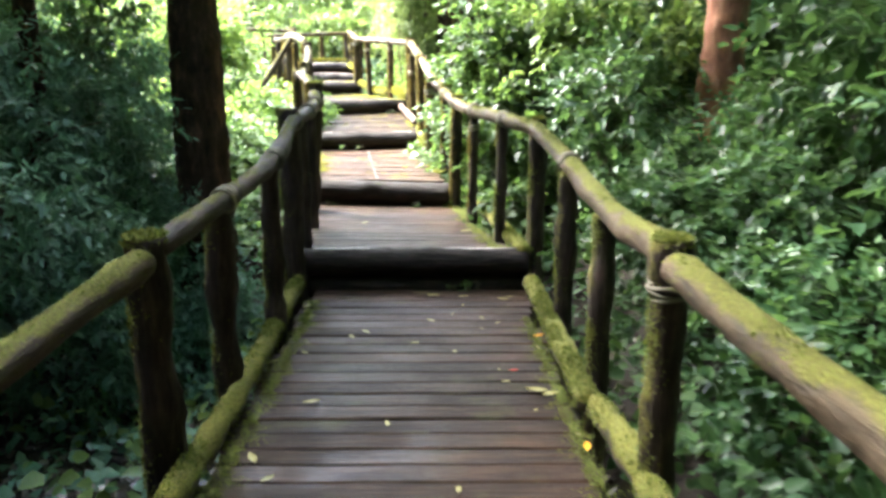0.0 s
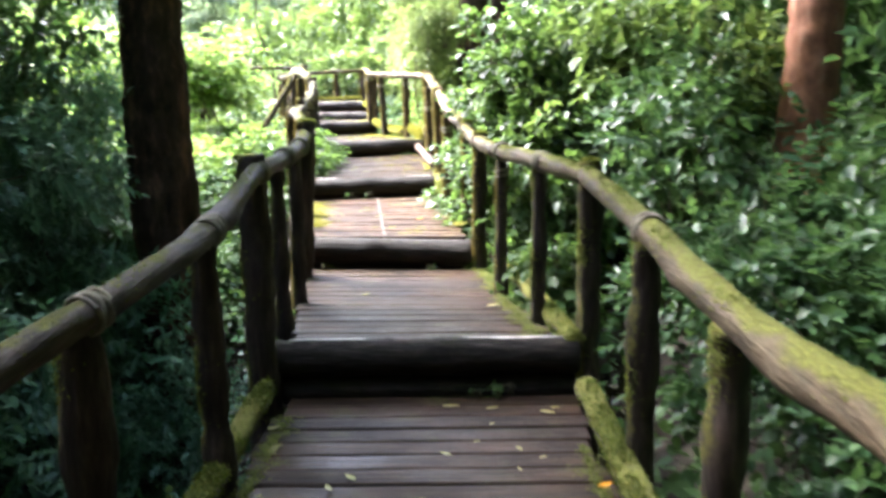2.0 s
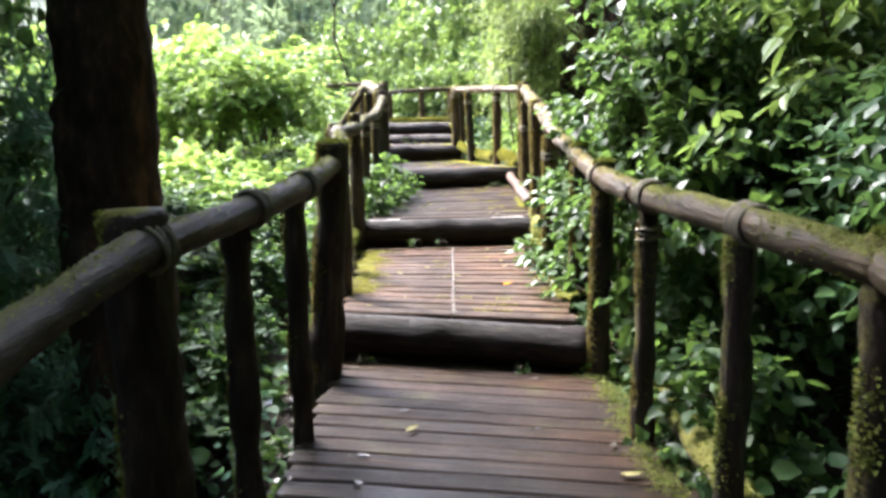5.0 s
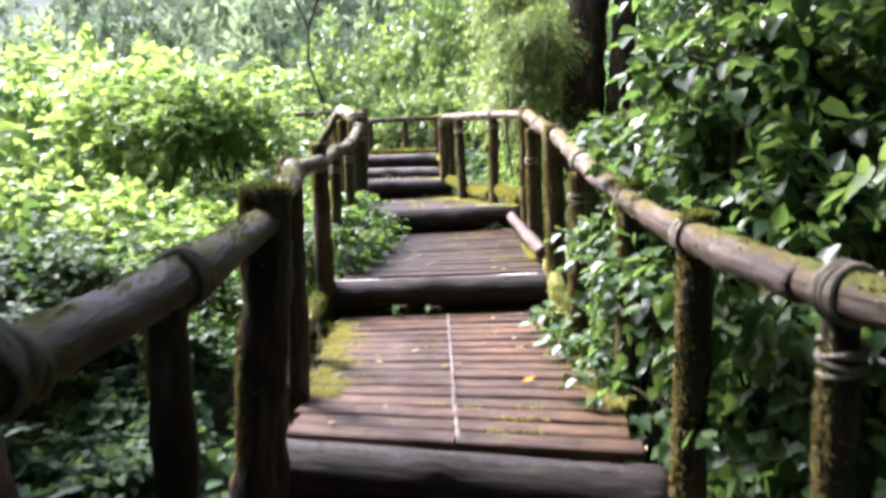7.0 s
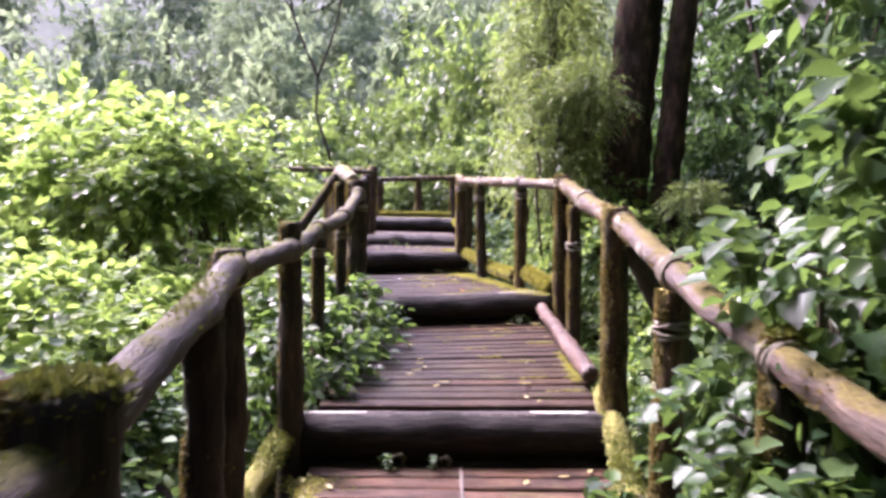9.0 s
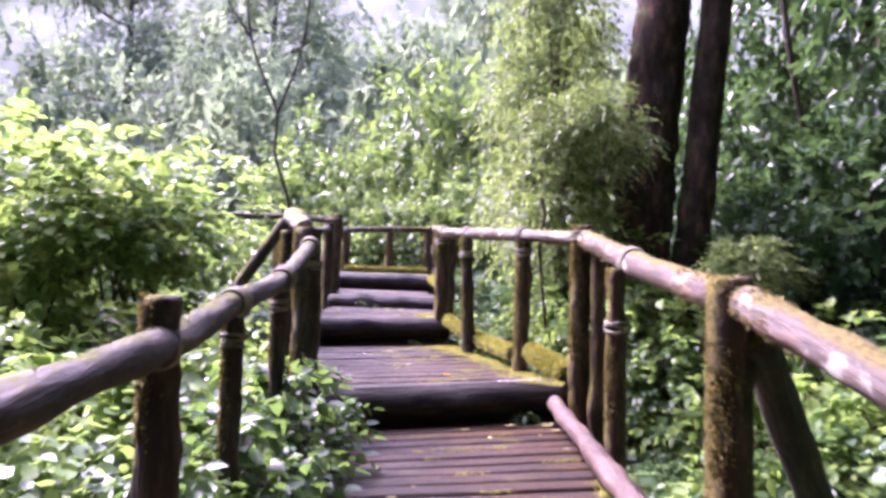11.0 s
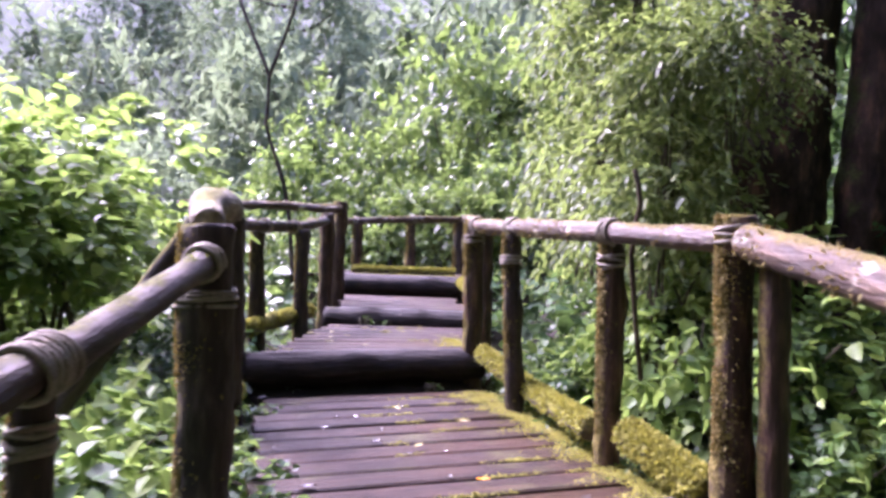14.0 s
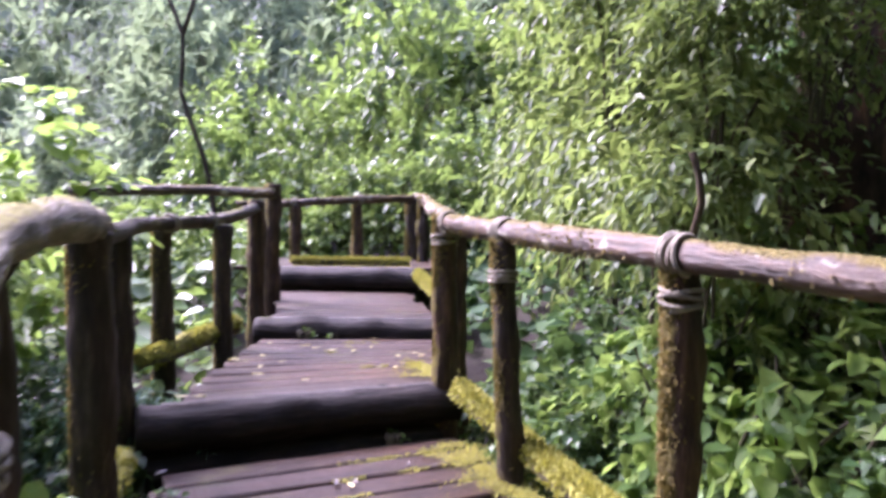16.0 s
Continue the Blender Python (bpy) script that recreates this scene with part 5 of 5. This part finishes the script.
PALE = "small pale yellow leaf lying on the boards"
for x, y, z, size, material, spin, label in (
        (0.755, 3.26, 0.008, 0.07, ORANGE, 30, "orange petal lying on the boards"), (0.80, 2.0, 0.008, 0.07, ORANGE, 80, "orange petal lying on the boards"),
        (0.575, 2.78, 0.004, 0.04, CORAL, 10, "small red petal lying on the boards"), (-0.378, 2.40, 0.004, 0.075, PETAL, 200, PALE), (-0.52, 1.9, 0.004, 0.08, PETAL, 120, PALE),
        (0.15, 4.02, 0.004, 0.08, PETAL, 0, PALE), (0.35, 4.0, 0.004, 0.06, PETAL, 20, PALE), (0.605, 3.95, 0.004, 0.07, PETAL, 160, PALE), (0.66, 2.54, 0.004, 0.10, PETAL, 170, PALE), (0.72, 2.5, 0.004, 0.08, PETAL, 20, PALE),
        (-0.45, 5.476, 0.186, 0.07, PETAL, 60, PALE), (0.39, 5.175, 0.186, 0.08, PETAL, 15, PALE), (-0.44, 8.30, 0.468, 0.05, PETAL, 75, PALE), (-0.6, 7.4, 0.43, 0.05, PETAL, 45, PALE), (-0.2, 7.2, 0.43, 0.07, ORANGE, 45, "orange petal lying on the boards"),
        (-0.70, 10.8, 0.75, 0.06, PETAL, 15, PALE), (-1.0, 10.9, 0.75, 0.06, PETAL, 95, PALE), (-0.5, 10.85, 0.75, 0.07, PETAL, 35, PALE), (-1.1, 9.4, 0.71, 0.05, PETAL, 5, PALE),
        (-1.11, 11.30, 0.94, 0.05, ORANGE, 5, "orange petal lying on the boards"), (-1.42, 11.7, 0.94, 0.06, PETAL, 70, PALE), (-1.67, 12.4, 0.94, 0.05, PETAL, 130, PALE), (-1.3, 12.2, 0.94, 0.06, PETAL, 10, PALE)):
    fallen_leaf(x, y, z, size, material, spin, label)
SCATTER = random.Random(77)
for n in range(170):
    d = DECKS[n % 6]
    f, g = SCATTER.random() ** 0.8, SCATTER.random() ** 2 * 0.5
    g = g if SCATTER.random() < 0.5 else 1 - g
    if n % 6 == 0:
        f = 0.58 + 0.4 * f
    x = (d[0] + (d[4] - d[0]) * f) * (1 - g) + (d[1] + (d[5] - d[1]) * f) * g
    y = (d[2] + (d[6] - d[2]) * f) * (1 - g) + (d[3] + (d[7] - d[3]) * f) * g
    fallen_leaf(x, y, d[8] + (d[9] - d[8]) * f + 0.003, SCATTER.uniform(0.025, 0.06), (PETAL, LITTER, PETAL)[n % 3], SCATTER.uniform(0, 360), "small wet leaf lying on the boards")


# ---- moss in the joints of the boards, sprouts at the steps ----
JOINTS = random.Random(31)
for n, count in ((2, 7), (3, 12), (4, 18), (5, 6)):
    lx0, rx0, ly0, ry0, lx1, rx1, ly1, ry1, z0, z1, wide, split = DECKS[n]
    rows = max(2, round(0.5 * ((ly1 - ly0) + (ry1 - ry0)) / wide))
    for k in range(count):
        f = JOINTS.randrange(1, rows) / rows
        u = JOINTS.uniform(0.35, 0.85)
        v = min(0.97, u + JOINTS.uniform(0.06, 0.2))
        a, b = ((lx0 + (lx1 - lx0) * f, ly0 + (ly1 - ly0) * f), (rx0 + (rx1 - rx0) * f, ry0 + (ry1 - ry0) * f))
        z = z0 + (z1 - z0) * f + 0.001
        moss_patch([(a[0] + (b[0] - a[0]) * w, a[1] + (b[1] - a[1]) * w, z) for w in (u, v)], 0.022, 40 + 7 * n + k, "thin line of yellow moss in a joint of the boards", MOSS)

SPROUT = shrub("sprout", 58, (0.05, 0.05, 0.05), 7, 0.05, LEAF_IVY, "small green sprout at the foot of a step", "plant", per=4, width=0.8, sag=0.3, twig=0.06, lumps=3)
first = True
for n, (a, b, r) in enumerate(STEPS[:6]):
    across = Vector((-(b[1] - a[1]), b[0] - a[0], 0)).normalized()
    for k in range(2):
        p = Vector(a).lerp(Vector(b), JOINTS.uniform(0.12, 0.9)) - across * (r + 0.03)
        z = (DECKS[n][8] if n == 0 else DECKS[n][9]) + 0.0
        put = placed if first else copied
        put(SPROUT, p.x, p.y, z, JOINTS.uniform(0, 360), JOINTS.uniform(0.4, 0.85))
        first = False


# ---- deck planks, last ----
def plank_mesh(length, width, thick, seed, material):
    """A sawn plank with worn edges, its length along x; shared by alike planks."""
    rng = random.Random(seed)
    nx = 10
    prof = [(-0.5, -1.0), (-0.5, -0.18), (-0.44, 0.0), (0.44, 0.0), (0.5, -0.18), (0.5, -1.0)]
    verts, faces = [], []
    for i in range(nx + 1):
        x = (i / nx - 0.5) * length
        wob, dip = rng.uniform(-0.004, 0.004), rng.uniform(-0.0008, 0.0006)
        for a, b in prof:
            verts.append((x, a * width + wob, b * thick + (dip if b > -0.5 else 0)))
    w = len(prof)
    for i in range(nx):
        for k in range(w):
            a, b = i * w + k, i * w + (k + 1) % w
            faces.append((a, a + w, b + w, b))
    faces += [tuple(range(w)), tuple(reversed(range(nx * w, nx * w + w)))]
    me = bpy.data.meshes.new("plank")
    me.from_pydata(verts, [], [tuple(reversed(f)) for f in faces])
    me.materials.append(material)
    me.update()
    return me


def deck(d, seed):
    """A deck: bearers below, and every plank across them."""
    lx0, rx0, ly0, ry0, lx1, rx1, ly1, ry1, z0, z1, wide, split = d
    rng = random.Random(seed)
    mid = ((lx0 + rx0) / 2, (ly0 + ry0) / 2, z0)
    ob = thing("deck", mid, "worn red deck of half-length planks, its lit tone in the colour" if split else "wet reddish-brown plank deck with moss at its edges", "deck", "decks of the boardwalk", "structure")
    for f in (0.12, 0.88):
        a = (lx0 + (rx0 - lx0) * f, ly0 + (ry0 - ly0) * f, z0 - 0.11)
        b = (lx1 + (rx1 - lx1) * f, ly1 + (ry1 - ly1) * f, z1 - 0.11)
        log_part("bearer", [a, b], (0.06, 0.06), POST, ob, "", seed + int(f * 50), 10)
    run = 0.5 * ((ly1 - ly0) + (ry1 - ry0))
    n = max(2, round(run / wide))
    shapes = [plank_mesh(1.0, run / n - 0.009, 0.035, seed + 7 * k, PLANK_LIT if split else PLANK) for k in range(3)]
    for k in range(n):
        f = (k + 0.5) / n
        a = Vector((lx0 + (lx1 - lx0) * f, ly0 + (ly1 - ly0) * f, z0 + (z1 - z0) * f))
        b = Vector((rx0 + (rx1 - rx0) * f, ry0 + (ry1 - ry0) * f, z0 + (z1 - z0) * f))
        cuts = [(0.0, 0.497), (0.503, 1.0)] if split else [(0.0, 1.0)]
        for u, v in cuts:
            p, q = a.lerp(b, u), a.lerp(b, v)
            if u == 0.0:
                p += (p - q).normalized() * rng.uniform(-0.02, 0.03)
            if v == 1.0:
                q += (q - p).normalized() * rng.uniform(-0.02, 0.03)
            piece = new("plank", shapes[rng.randrange(3)])
            way = q - p
            m = Matrix.Translation((p + q) / 2 + Vector((0, 0, rng.uniform(-0.004, 0.003)))) @ pose(0, 0, 0, rng.uniform(-0.5, 0.5), 0, math.degrees(math.atan2(way.y, way.x)) + rng.uniform(-0.25, 0.25))
            piece.matrix_local = Matrix.Translation(-Vector(mid)) @ m @ Matrix.Diagonal((way.length, 1, 1, 1))
            piece.parent = ob
    return ob


def seam(ob, d):
    """An added pale strip, painted as the reflection down the split deck's middle seam."""
    a = Vector(((d[0] + d[1]) / 2, (d[2] + d[3]) / 2 + 0.02, d[8]))
    b = Vector(((d[4] + d[5]) / 2, (d[6] + d[7]) / 2 - 0.02, d[9]))
    side = Vector(((b - a).y, -(b - a).x, 0)).normalized()
    verts, faces = [], []
    for k in range(41):
        p = a.lerp(b, k / 40)
        half = 0.007 * (1 + 0.8 * noise.noise(p * 19))
        for u, h in ((-1.2, -0.012), (-1, 0.003), (1, 0.003), (1.2, -0.012)):
            verts.append(p + side * (u * half + 0.004 * noise.noise(p * 6)) + Vector((0, 0, h)))
    for k in range(40):
        faces += [(4 * k + j, 4 * k + j + 1, 4 * k + j + 5, 4 * k + j + 4) for j in range(3)]
    part("lath", (verts, faces), SEAM_GLINT, ob, "pale strip added as the reflection along the seam")


for n, d in enumerate(DECKS):
    made = deck(d, 900 + 31 * n)
    if d[11]:
        seam(made, d)
